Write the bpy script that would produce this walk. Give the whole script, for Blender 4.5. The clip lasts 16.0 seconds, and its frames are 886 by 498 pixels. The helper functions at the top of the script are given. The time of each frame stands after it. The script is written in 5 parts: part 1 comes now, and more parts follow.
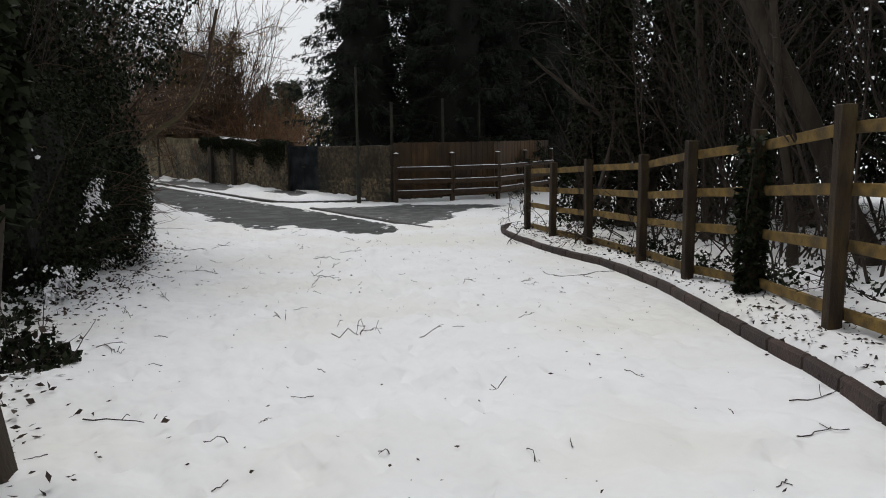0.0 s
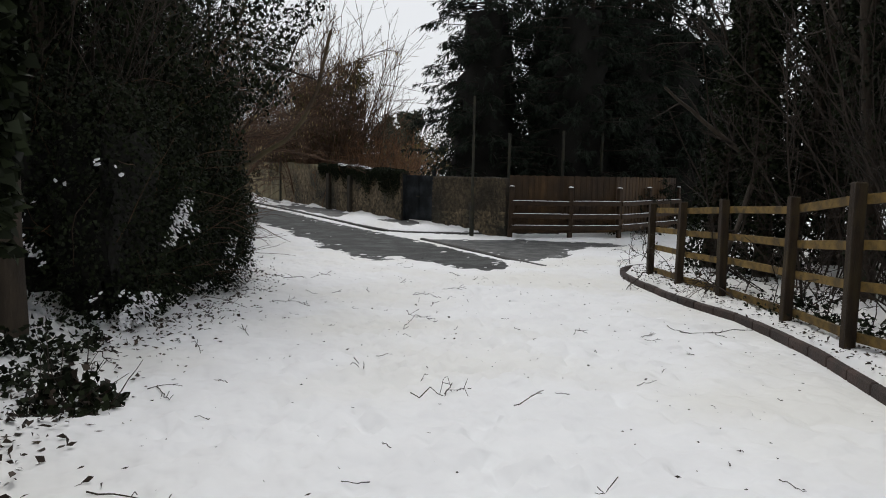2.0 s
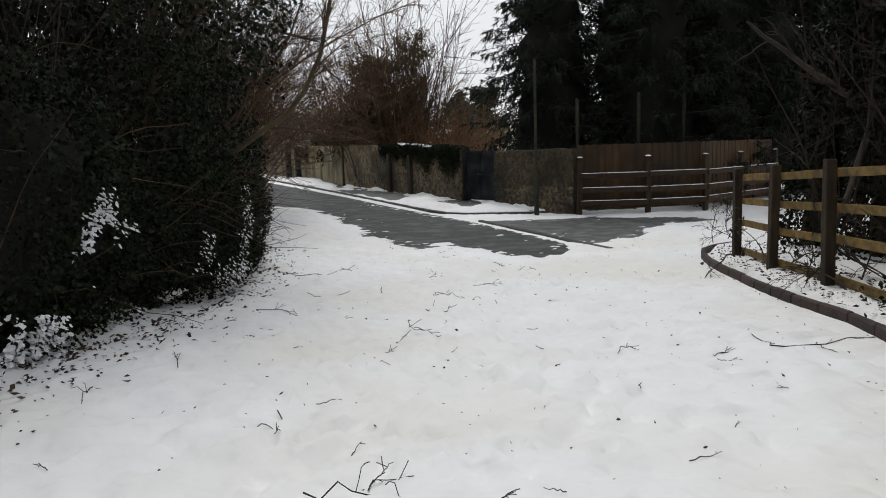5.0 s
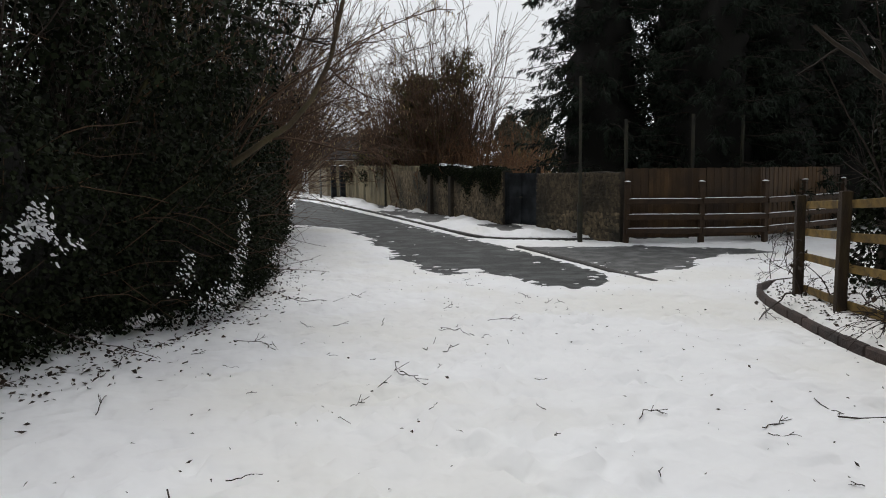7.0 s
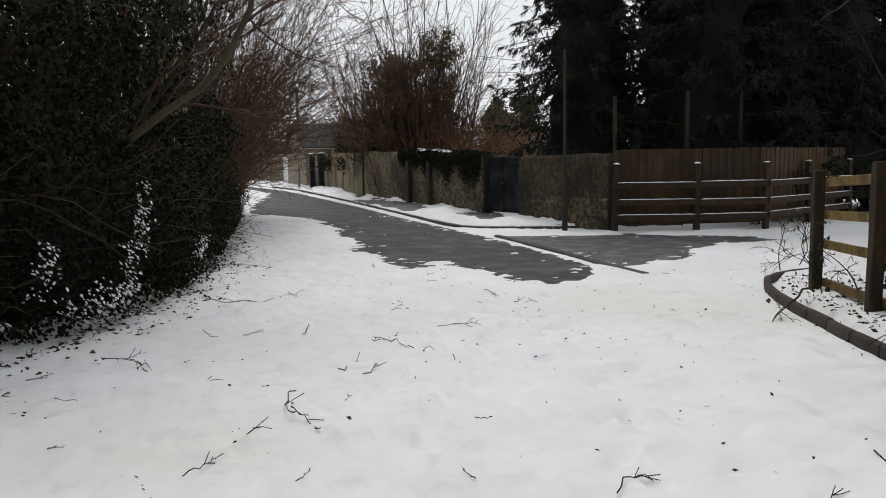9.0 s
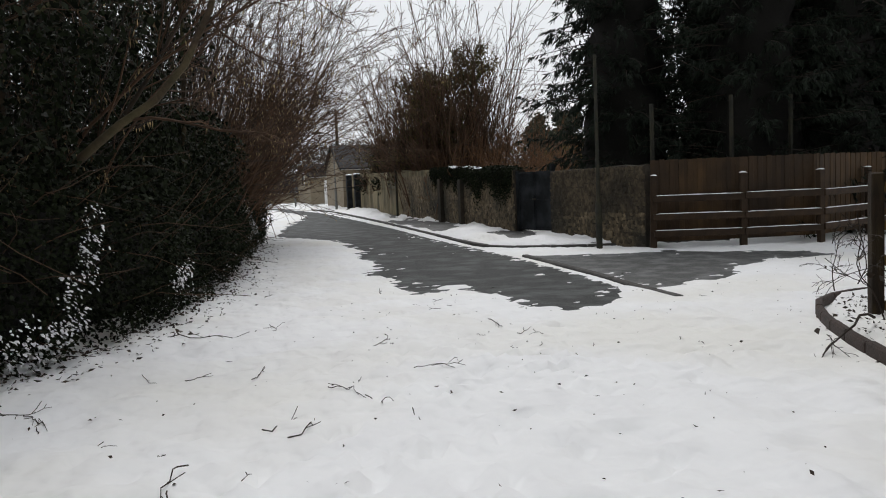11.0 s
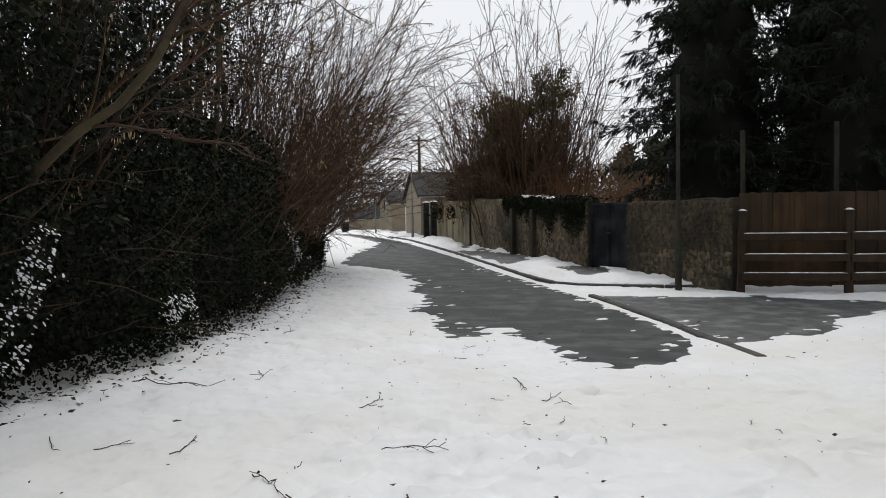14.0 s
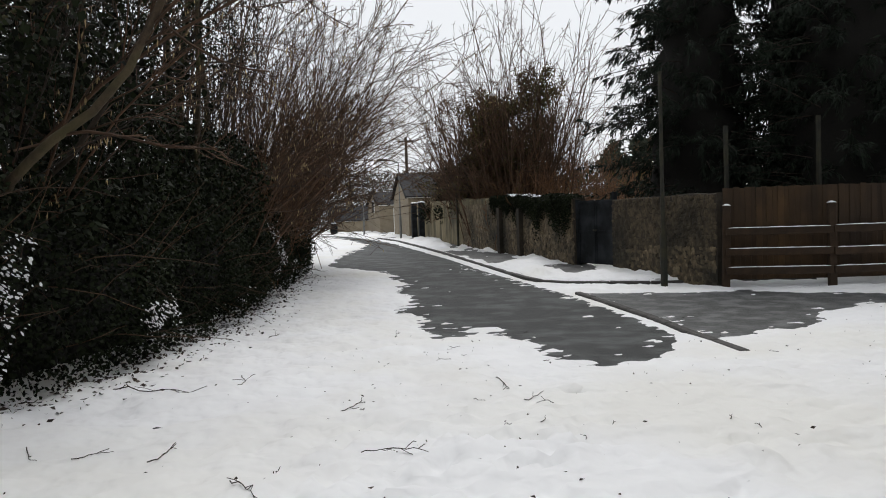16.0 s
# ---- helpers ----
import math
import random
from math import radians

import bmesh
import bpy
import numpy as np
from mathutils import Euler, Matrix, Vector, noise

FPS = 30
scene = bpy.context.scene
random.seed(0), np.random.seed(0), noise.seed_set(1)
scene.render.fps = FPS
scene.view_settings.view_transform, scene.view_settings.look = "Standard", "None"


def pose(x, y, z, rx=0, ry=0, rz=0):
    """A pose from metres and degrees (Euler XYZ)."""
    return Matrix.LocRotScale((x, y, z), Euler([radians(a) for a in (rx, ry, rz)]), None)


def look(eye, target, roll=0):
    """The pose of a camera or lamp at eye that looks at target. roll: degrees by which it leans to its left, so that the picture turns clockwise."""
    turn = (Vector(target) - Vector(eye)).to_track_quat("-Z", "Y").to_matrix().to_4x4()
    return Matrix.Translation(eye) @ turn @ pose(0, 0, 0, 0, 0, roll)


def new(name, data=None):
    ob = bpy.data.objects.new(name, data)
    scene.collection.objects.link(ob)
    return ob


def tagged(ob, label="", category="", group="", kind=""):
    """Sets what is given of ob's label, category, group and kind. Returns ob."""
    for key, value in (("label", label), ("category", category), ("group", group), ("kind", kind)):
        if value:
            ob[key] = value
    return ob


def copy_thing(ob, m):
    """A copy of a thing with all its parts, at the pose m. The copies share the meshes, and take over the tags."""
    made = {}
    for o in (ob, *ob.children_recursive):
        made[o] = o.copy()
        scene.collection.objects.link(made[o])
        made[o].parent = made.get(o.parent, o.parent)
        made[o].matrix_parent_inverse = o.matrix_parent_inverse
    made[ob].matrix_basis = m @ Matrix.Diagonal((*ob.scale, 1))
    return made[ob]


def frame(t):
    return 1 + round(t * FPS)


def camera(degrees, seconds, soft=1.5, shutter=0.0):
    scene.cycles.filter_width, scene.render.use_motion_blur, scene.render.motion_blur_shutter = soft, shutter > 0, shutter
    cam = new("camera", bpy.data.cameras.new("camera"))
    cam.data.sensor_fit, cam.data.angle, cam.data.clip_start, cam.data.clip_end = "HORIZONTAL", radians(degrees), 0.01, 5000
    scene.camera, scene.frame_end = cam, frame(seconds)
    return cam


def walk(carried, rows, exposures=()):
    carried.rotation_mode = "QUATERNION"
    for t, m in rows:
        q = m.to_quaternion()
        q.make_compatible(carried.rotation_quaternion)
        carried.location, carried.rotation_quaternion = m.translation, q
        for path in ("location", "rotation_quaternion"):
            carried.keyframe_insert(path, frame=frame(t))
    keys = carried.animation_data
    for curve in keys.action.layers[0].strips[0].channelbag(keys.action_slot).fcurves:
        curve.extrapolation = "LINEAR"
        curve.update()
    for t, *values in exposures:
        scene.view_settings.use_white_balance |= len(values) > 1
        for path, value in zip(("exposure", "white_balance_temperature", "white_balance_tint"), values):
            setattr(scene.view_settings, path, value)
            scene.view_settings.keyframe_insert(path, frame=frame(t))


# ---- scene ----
cam = camera(59.5, 16.0, soft=1.0)
METRES, EYE, TILT, LEAN, TURN = 10.1, 1.5, 0.0, 0.0, -35.9
PATH = [
    (0, (-0.159, -0.387, 1.492), (0.989, 1.226, 1.205), -0.7),
    (0.5, (-0.057, -0.303, 1.519), (1.095, 1.303, 1.215), -1.2),
    (1, (0.109, -0.038, 1.489), (1.347, 1.514, 1.242), -1.2),
    (1.5, (0.26, 0.234, 1.47), (1.32, 1.917, 1.256), -1.7),
    (2, (0.544, 0.461, 1.451), (1.44, 2.237, 1.246), 1.2),
    (2.5, (0.832, 0.741, 1.454), (1.765, 2.5, 1.255), -0.9),
    (3, (1.194, 0.963, 1.428), (1.985, 2.79, 1.241), 0.6),
    (3.5, (1.492, 1.296, 1.392), (2.356, 3.083, 1.143), -1.0),
    (4, (1.813, 1.641, 1.383), (2.419, 3.522, 1.075), 0.2),
    (4.5, (2.114, 1.923, 1.354), (2.791, 3.789, 1.111), 0.4),
    (4.7, (2.219, 2.025, 1.35), (2.91, 3.884, 1.094), -1.4),
    (6.8, (3.169, 3.05, 1.254), (3.778, 4.938, 1.004), -1.4),
    (7, (3.275, 3.188, 1.228), (3.825, 5.101, 1.033), -0.6),
    (7.5, (3.679, 3.655, 1.163), (4.084, 5.595, 0.891), 0.9),
    (8, (3.908, 4.296, 1.117), (4.455, 6.209, 0.909), 0.0),
    (8.5, (4.136, 4.486, 1.061), (4.628, 6.415, 0.862), 1.8),
    (9, (4.299, 4.795, 1.018), (4.864, 6.701, 0.8), -1.0),
    (11.3, (5.341, 5.91, 0.907), (5.758, 7.86, 0.759), -2.3),
    (11.5, (5.401, 6.033, 0.891), (5.79, 7.99, 0.752), -1.9),
    (12, (5.685, 6.306, 0.886), (5.887, 8.286, 0.691), 0.8),
    (12.5, (5.861, 6.565, 0.86), (6.152, 8.537, 0.697), -0.4),
    (13, (6.097, 6.78, 0.874), (6.26, 8.771, 0.762), 1.6),
    (13.5, (6.209, 7.007, 0.894), (6.493, 8.986, 0.865), 0.9),
    (14, (6.252, 7.112, 0.897), (6.464, 9.099, 0.815), -0.9),
    (14.5, (6.309, 7.138, 0.892), (6.501, 9.126, 0.8), -1.2),
    (15, (6.323, 7.129, 0.88), (6.544, 9.116, 0.808), -2.1),
    (15.5, (6.336, 7.127, 0.89), (6.564, 9.113, 0.813), -2.1),
    (16, (6.344, 7.107, 0.9), (6.581, 9.091, 0.818), -2.0),
]
EXPOSURES = [(0, -0.08), (2.5, -0.03), (3.5, 0.05), (4.7, 0.0), (6.8, -0.08), (8, -0.08), (9, -0.02), (12, -0.03), (13.5, 0.03), (16, 0.05)]
walk(cam, [(t, look(eye, target, roll)) for t, eye, target, roll in PATH], EXPOSURES)

# ---------------------------------------------------------------- light
SUN_ELEV, SUN_ROT = 60.0, 12.0
world = bpy.data.worlds.new("overcast_sky")
scene.world = world
world.use_nodes = True
wn, wl = world.node_tree.nodes, world.node_tree.links
wn.clear()
w_out, w_bg = wn.new("ShaderNodeOutputWorld"), wn.new("ShaderNodeBackground")
sky = wn.new("ShaderNodeTexSky")
sky.sky_type, sky.sun_disc = "NISHITA", False
sky.sun_elevation, sky.sun_rotation = radians(SUN_ELEV), radians(SUN_ROT)
sky.dust_density, sky.air_density = 4.0, 1.0
cloud = wn.new("ShaderNodeMixRGB")
cloud.inputs[0].default_value = 0.93
cloud.inputs[2].default_value = (8.6, 8.8, 9.1, 1)
wl.new(sky.outputs[0], cloud.inputs[1])
wl.new(cloud.outputs[0], w_bg.inputs[0])
w_bg.inputs[1].default_value = 0.1
wl.new(w_bg.outputs[0], w_out.inputs[0])
sun_data = bpy.data.lights.new("sun", "SUN")
sun_data.energy, sun_data.angle, sun_data.color = 1.15, radians(20), (1.0, 0.985, 0.965)
sun = new("sun", sun_data)
sun.matrix_world = look((40 * math.sin(radians(SUN_ROT)) * math.cos(radians(SUN_ELEV)), 40 * math.cos(radians(SUN_ROT)) * math.cos(radians(SUN_ELEV)), 40 * math.sin(radians(SUN_ELEV))), (0, 0, 0))

# ---------------------------------------------------------------- materials


def material(name, colours, scale=4.0, rough=0.85, bump=0.3, bump_scale=40.0, island=0.0, obj_random=0.0, metal=0.0,
             stain=None, stain_scale=0.8, stain_amount=0.5, spec=0.4, coords="Object", stretch=(1, 1, 1)):
    """Two scales of colour, a stain layer, random tint by island or object, and relief."""
    m = bpy.data.materials.new(name)
    m.use_nodes = True
    n, l = m.node_tree.nodes, m.node_tree.links
    b = n["Principled BSDF"]
    tc, mp = n.new("ShaderNodeTexCoord"), n.new("ShaderNodeMapping")
    mp.inputs["Scale"].default_value = stretch
    l.new(n.new("ShaderNodeNewGeometry").outputs["Position"] if coords == "World" else tc.outputs[coords], mp.inputs[0])
    n1 = n.new("ShaderNodeTexNoise")
    n1.inputs["Scale"].default_value, n1.inputs["Detail"].default_value, n1.inputs["Roughness"].default_value = scale, 6, 0.65
    l.new(mp.outputs[0], n1.inputs["Vector"])
    ramp = n.new("ShaderNodeValToRGB")
    els = ramp.color_ramp.elements
    els[0].position, els[1].position = 0.3, 0.7
    els[0].color, els[1].color = (*colours[0], 1), (*colours[-1], 1)
    for i, c in enumerate(colours[1:-1]):
        e = els.new(0.3 + 0.4 * (i + 1) / (len(colours) - 1))
        e.color = (*c, 1)
    l.new(n1.outputs[0], ramp.inputs[0])
    col = ramp.outputs[0]
    if stain:
        n2 = n.new("ShaderNodeTexNoise")
        n2.inputs["Scale"].default_value, n2.inputs["Detail"].default_value = stain_scale, 5
        l.new(mp.outputs[0], n2.inputs["Vector"])
        r2 = n.new("ShaderNodeValToRGB")
        r2.color_ramp.elements[0].position, r2.color_ramp.elements[1].position = 0.45, 0.65
        r2.color_ramp.elements[1].color = (stain_amount,) * 3 + (1,)
        l.new(n2.outputs[0], r2.inputs[0])
        mx = n.new("ShaderNodeMixRGB")
        mx.inputs[2].default_value = (*stain, 1)
        l.new(r2.outputs[0], mx.inputs[0])
        l.new(col, mx.inputs[1])
        col = mx.outputs[0]
    if island or obj_random:
        src = n.new("ShaderNodeNewGeometry").outputs["Random Per Island"] if island else n.new("ShaderNodeObjectInfo").outputs["Random"]
        k = island or obj_random
        mr = n.new("ShaderNodeMapRange")
        mr.inputs[3].default_value, mr.inputs[4].default_value = 1 - k, 1 + k
        l.new(src, mr.inputs[0])
        hs = n.new("ShaderNodeHueSaturation")
        l.new(mr.outputs[0], hs.inputs["Value"])
        l.new(col, hs.inputs["Color"])
        col = hs.outputs[0]
    l.new(col, b.inputs["Base Color"])
    b.inputs["Roughness"].default_value, b.inputs["Metallic"].default_value = rough, metal
    b.inputs["Specular IOR Level"].default_value = spec
    if bump:
        n3 = n.new("ShaderNodeTexNoise")
        n3.inputs["Scale"].default_value, n3.inputs["Detail"].default_value = bump_scale, 1.5 if name == "snow" else 5
        l.new(mp.outputs[0], n3.inputs["Vector"])
        bp = n.new("ShaderNodeBump")
        bp.inputs["Strength"].default_value, bp.inputs["Distance"].default_value = bump, 0.07 if name == "snow" else 0.02
        l.new(n3.outputs[0], bp.inputs["Height"])
        l.new(bp.outputs[0], b.inputs["Normal"])
    return m


SNOW = material("snow", [(0.80, 0.80, 0.81), (0.86, 0.865, 0.87)], 1.3, 0.75, 0.8, 5, stain=(0.74, 0.72, 0.65), stain_scale=0.35, stain_amount=0.5, spec=0.3)
SNOW_CAP = material("snow_cap", [(0.8, 0.8, 0.82), (0.88, 0.88, 0.9)], 8, 0.8, 0.3, 30)
ASPHALT = material("wet_asphalt", [(0.014, 0.0155, 0.0155), (0.027, 0.029, 0.0285)], 30, 0.65, 0.25, 220, stain=(0.075, 0.08, 0.08), stain_scale=1.9, stain_amount=0.9, spec=0.3)
APRON = material("frosted_asphalt", [(0.04, 0.042, 0.042), (0.08, 0.082, 0.08)], 9, 0.6, 0.25, 200, stain=(0.20, 0.205, 0.205), stain_scale=2.4, stain_amount=0.6)
PAVING = material("footway_asphalt", [(0.07, 0.07, 0.068), (0.11, 0.11, 0.105)], 12, 0.6, 0.3, 150, stain=(0.22, 0.22, 0.22), stain_scale=1.5, stain_amount=0.5)
KERB = material("kerb_concrete", [(0.035, 0.033, 0.03), (0.08, 0.076, 0.07)], 14, 0.75, 0.4, 60, obj_random=0.15)
EDGING = material("edging_stone", [(0.024, 0.014, 0.011), (0.062, 0.036, 0.028)], 16, 0.7, 0.5, 50, obj_random=0.25, stain=(0.014, 0.010, 0.008), stain_scale=2, stain_amount=0.7, coords="World")
STONE = material("rubble_stone", [(0.036, 0.027, 0.017), (0.105, 0.08, 0.047), (0.20, 0.158, 0.10)], 9, 0.9, 0.8, 30, obj_random=0.5, stain=(0.020, 0.019, 0.013), stain_scale=0.9, stain_amount=0.85, coords="World", stretch=(1, 1, 0.7))
MORTAR = material("wall_mortar", [(0.022, 0.018, 0.013), (0.06, 0.047, 0.032)], 6, 0.95, 0.6, 40, stain=(0.016, 0.016, 0.011), stain_scale=0.9, stain_amount=0.8, coords="World")
RENDERED = material("old_wall_render", [(0.075, 0.062, 0.03), (0.17, 0.14, 0.078), (0.27, 0.225, 0.145)], 3.0, 0.92, 0.9, 12, stain=(0.022, 0.020, 0.011), stain_scale=1.3, stain_amount=0.85, coords="World", stretch=(1, 1, 0.3))
RAIL = material("mossy_rail_timber", [(0.08, 0.05, 0.012), (0.18, 0.112, 0.026), (0.27, 0.165, 0.042)], 4, 0.85, 0.4, 40, obj_random=0.15, stain=(0.035, 0.026, 0.014), stain_scale=3, stain_amount=0.8, stretch=(1, 1, 1.5))
POST = material("weathered_post_timber", [(0.010, 0.006, 0.003), (0.032, 0.018, 0.007)], 5, 0.88, 0.6, 35, obj_random=0.45, stain=(0.075, 0.055, 0.016), stain_scale=2, stain_amount=0.5, stretch=(3, 3, 0.6))
BOARD = material("stained_fence_board", [(0.045, 0.024, 0.008), (0.10, 0.053, 0.017)], 3, 0.75, 0.3, 30, obj_random=0.22, stain=(0.022, 0.013, 0.007), stain_scale=0.45, stain_amount=0.85, stretch=(1, 1, 0.5), coords="World")
FRONT_RAIL = material("brown_rail_timber", [(0.022, 0.013, 0.007), (0.055, 0.031, 0.014)], 4, 0.8, 0.3, 40, obj_random=0.15)
GATE = material("black_gate_paint", [(0.006, 0.007, 0.008), (0.014, 0.016, 0.018)], 3, 0.75, 0.2, 30, stain=(0.05, 0.058, 0.065), stain_scale=2.2, stain_amount=0.4, spec=0.15)
BARK = material("bark", [(0.02, 0.015, 0.011), (0.06, 0.045, 0.03)], 8, 0.92, 0.7, 30, stretch=(1, 1, 0.25))
BARK_MOSS = material("mossy_bark", [(0.022, 0.016, 0.010), (0.07, 0.05, 0.026)], 6, 0.92, 0.7, 30, stain=(0.055, 0.058, 0.016), stain_scale=2, stain_amount=0.7)
PALE_BARK = material("pale_bark", [(0.04, 0.028, 0.018), (0.115, 0.08, 0.047)], 6, 0.92, 0.6, 30, stain=(0.07, 0.07, 0.025), stain_scale=2, stain_amount=0.5)
TWIG = material("hazel_twig", [(0.035, 0.020, 0.011), (0.11, 0.06, 0.032)], 3, 0.9, 0, island=0.5)
TWIG_DARK = material("dark_twig", [(0.018, 0.013, 0.010), (0.045, 0.032, 0.023)], 3, 0.9, 0, island=0.4)
TWIG_RUST = material("rusty_twig", [(0.07, 0.034, 0.014), (0.17, 0.083, 0.034)], 2, 0.85, 0, island=0.45)
CATKIN = material("catkin", [(0.30, 0.22, 0.10), (0.38, 0.29, 0.15)], 3, 0.8, 0, island=0.25)
# IVY and HOLLY are set darker than real leaves, for missing canopy shade
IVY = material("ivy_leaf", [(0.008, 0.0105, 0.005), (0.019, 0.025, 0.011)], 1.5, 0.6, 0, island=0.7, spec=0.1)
IVY_BROWN = material("faded_ivy_leaf", [(0.03, 0.030, 0.010), (0.075, 0.064, 0.020), (0.14, 0.105, 0.034)], 0.9, 0.7, 0, island=0.55, spec=0.2)
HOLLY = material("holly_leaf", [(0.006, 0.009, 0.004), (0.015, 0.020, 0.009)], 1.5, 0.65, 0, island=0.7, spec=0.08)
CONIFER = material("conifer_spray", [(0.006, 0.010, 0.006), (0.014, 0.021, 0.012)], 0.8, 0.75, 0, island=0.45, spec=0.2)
# Near-black colour that stands in for shade among the inner twigs
SHADE_CORE = material("inner_shade", [(0.004, 0.004, 0.003), (0.010, 0.0085, 0.006)], 14, 0.95, 0.6, 25)
DEAD_LEAF = material("dead_leaf", [(0.018, 0.013, 0.009), (0.05, 0.031, 0.017)], 3, 0.7, 0, island=0.5)
SLATE = material("roof_slate", [(0.012, 0.012, 0.013), (0.03, 0.029, 0.03)], 5, 0.9, 0.4, 30)
HOUSE = material("cottage_stone", [(0.17, 0.14, 0.095), (0.27, 0.225, 0.16)], 2.5, 0.9, 0.5, 20, stain=(0.18, 0.15, 0.11), stain_scale=0.5, stain_amount=0.6)
WHITE_PAINT = material("white_paint", [(0.7, 0.7, 0.68), (0.8, 0.8, 0.78)], 5, 0.5, 0.05)
DARK_GLASS = material("window_glass", [(0.01, 0.012, 0.014), (0.02, 0.022, 0.025)], 2, 0.08, 0, spec=0.6)
COLUMN = material("painted_column", [(0.013, 0.014, 0.010), (0.030, 0.030, 0.021)], 5, 0.8, 0.3, 40, stain=(0.06, 0.05, 0.02), stain_scale=3, stain_amount=0.5)
LAMP_GREY = material("lamp_grey_paint", [(0.10, 0.10, 0.095), (0.16, 0.16, 0.15)], 4, 0.6, 0.1)
FAR_WOOD = material("far_woodland", [(0.065, 0.064, 0.052), (0.13, 0.125, 0.105)], 0.6, 0.95, 0, island=0.3)
FAR_EVERGREEN = material("far_evergreen", [(0.022, 0.028, 0.018), (0.055, 0.062, 0.038)], 0.6, 0.9, 0, island=0.4)

# ---------------------------------------------------------------- helpers


def mesh_object(name, verts, faces, mat, smooth=False, parent=None, label=""):
    me = bpy.data.meshes.new(name)
    verts = np.asarray(verts, dtype=np.float32)
    if isinstance(faces, np.ndarray):
        k = faces.shape[1]
        me.vertices.add(len(verts))
        me.vertices.foreach_set("co", verts.ravel())
        me.loops.add(faces.size)
        me.loops.foreach_set("vertex_index", faces.astype(np.int32).ravel())
        me.polygons.add(len(faces))
        me.polygons.foreach_set("loop_start", np.arange(0, faces.size, k, dtype=np.int32))
        me.update(calc_edges=True)
        me.validate()
    else:
        me.from_pydata([tuple(map(float, v)) for v in verts], [], faces)
    if smooth:
        me.polygons.foreach_set("use_smooth", [True] * len(me.polygons))
    me.materials.append(mat)
    ob = new(name, me)
    if parent:
        ob.parent = parent
    if label:
        tagged(ob, label)
    return ob


def part(name, bm, mat, parent=None, label="", smooth=False):
    me = bpy.data.meshes.new(name)
    if smooth:
        for f in bm.faces:
            f.smooth = True
    bm.to_mesh(me)
    bm.free()
    me.materials.append(mat)
    ob = new(name, me)
    if parent:
        ob.parent = parent
    if label:
        tagged(ob, label)
    return ob


def empty(name, m, label, category, group="", kind=""):
    ob = new(name)
    ob.matrix_world = m
    return tagged(ob, label, category, group, kind)


def box_bm(sx, sy, sz, at=(0, 0, 0), bevel=0.0, m=None, jitter=0.0, cuts=0, rng=None):
    """A bevelled box, its base centre at `at`."""
    bm = bmesh.new()
    bmesh.ops.create_cube(bm, size=1)
    bmesh.ops.scale(bm, vec=(sx, sy, sz), verts=bm.verts)
    bmesh.ops.translate(bm, vec=(at[0], at[1], at[2] + sz / 2), verts=bm.verts)
    if cuts:
        long = [e for e in bm.edges if e.calc_length() > 0.6 * max(sx, sy, sz)]
        bmesh.ops.subdivide_edges(bm, edges=long, cuts=cuts, use_grid_fill=True)
    if bevel:
        bmesh.ops.bevel(bm, geom=[e for e in bm.edges if e.is_manifold and e.calc_face_angle(0) > 0.5], offset=bevel, segments=1, affect="EDGES")
    if jitter and rng is not None:
        for v in bm.verts:
            v.co += Vector(rng.uniform(-jitter, jitter, 3))
    if m is not None:
        bmesh.ops.transform(bm, matrix=m, verts=bm.verts)
    return bm


def prism_bm(outline, depth, m=None, bevel=0.0):
    """An outline in x, z drawn out along y by depth."""
    bm = bmesh.new()
    a = [bm.verts.new((x, 0, z)) for x, z in outline]
    f = bm.faces.new(a)
    r = bmesh.ops.extrude_face_region(bm, geom=[f])
    bmesh.ops.translate(bm, vec=(0, depth, 0), verts=[v for v in r["geom"] if isinstance(v, bmesh.types.BMVert)])
    bmesh.ops.recalc_face_normals(bm, faces=bm.faces)
    if bevel:
        bmesh.ops.bevel(bm, geom=list(bm.edges), offset=bevel, segments=1, affect="EDGES")
    if m is not None:
        bmesh.ops.transform(bm, matrix=m, verts=bm.verts)
    return bm


def vnoise(x, y, seed=0):
    """Smooth value noise on arrays, -1 to 1."""
    xi, yi = np.floor(x).astype(np.int64), np.floor(y).astype(np.int64)
    fx, fy = x - xi, y - yi
    fx, fy = fx * fx * (3 - 2 * fx), fy * fy * (3 - 2 * fy)

    def h(a, b):
        k = (a * 374761393 + b * 668265263 + seed * 974634777) & 0x7FFFFFFF
        k = ((k ^ (k >> 13)) * 1274126177) & 0x7FFFFFFF
        return ((k ^ (k >> 16)) & 0xFFFF) / 32767.5 - 1
    return (h(xi, yi) * (1 - fx) + h(xi + 1, yi) * fx) * (1 - fy) + (h(xi, yi + 1) * (1 - fx) + h(xi + 1, yi + 1) * fx) * fy


def fbm(x, y, seed=0, octaves=4):
    return sum(vnoise(x * 2 ** i, y * 2 ** i, seed + i) * 0.5 ** i for i in range(octaves))


def line_distance(x, y, line):
    """Distance to a polyline, and the side (+1 to its right)."""
    best, side = np.full(x.shape, 1e9), np.zeros(x.shape)
    for (ax, ay), (bx, by) in zip(line, line[1:]):
        dx, dy = bx - ax, by - ay
        t = np.clip(((x - ax) * dx + (y - ay) * dy) / (dx * dx + dy * dy), 0, 1)
        d = np.hypot(x - ax - t * dx, y - ay - t * dy)
        s = np.sign((x - ax) * dy - (y - ay) * dx)
        closer = d < best - 1e-9
        side = np.where(closer, s, side)
        best = np.where(closer, d, best)
    return best, side


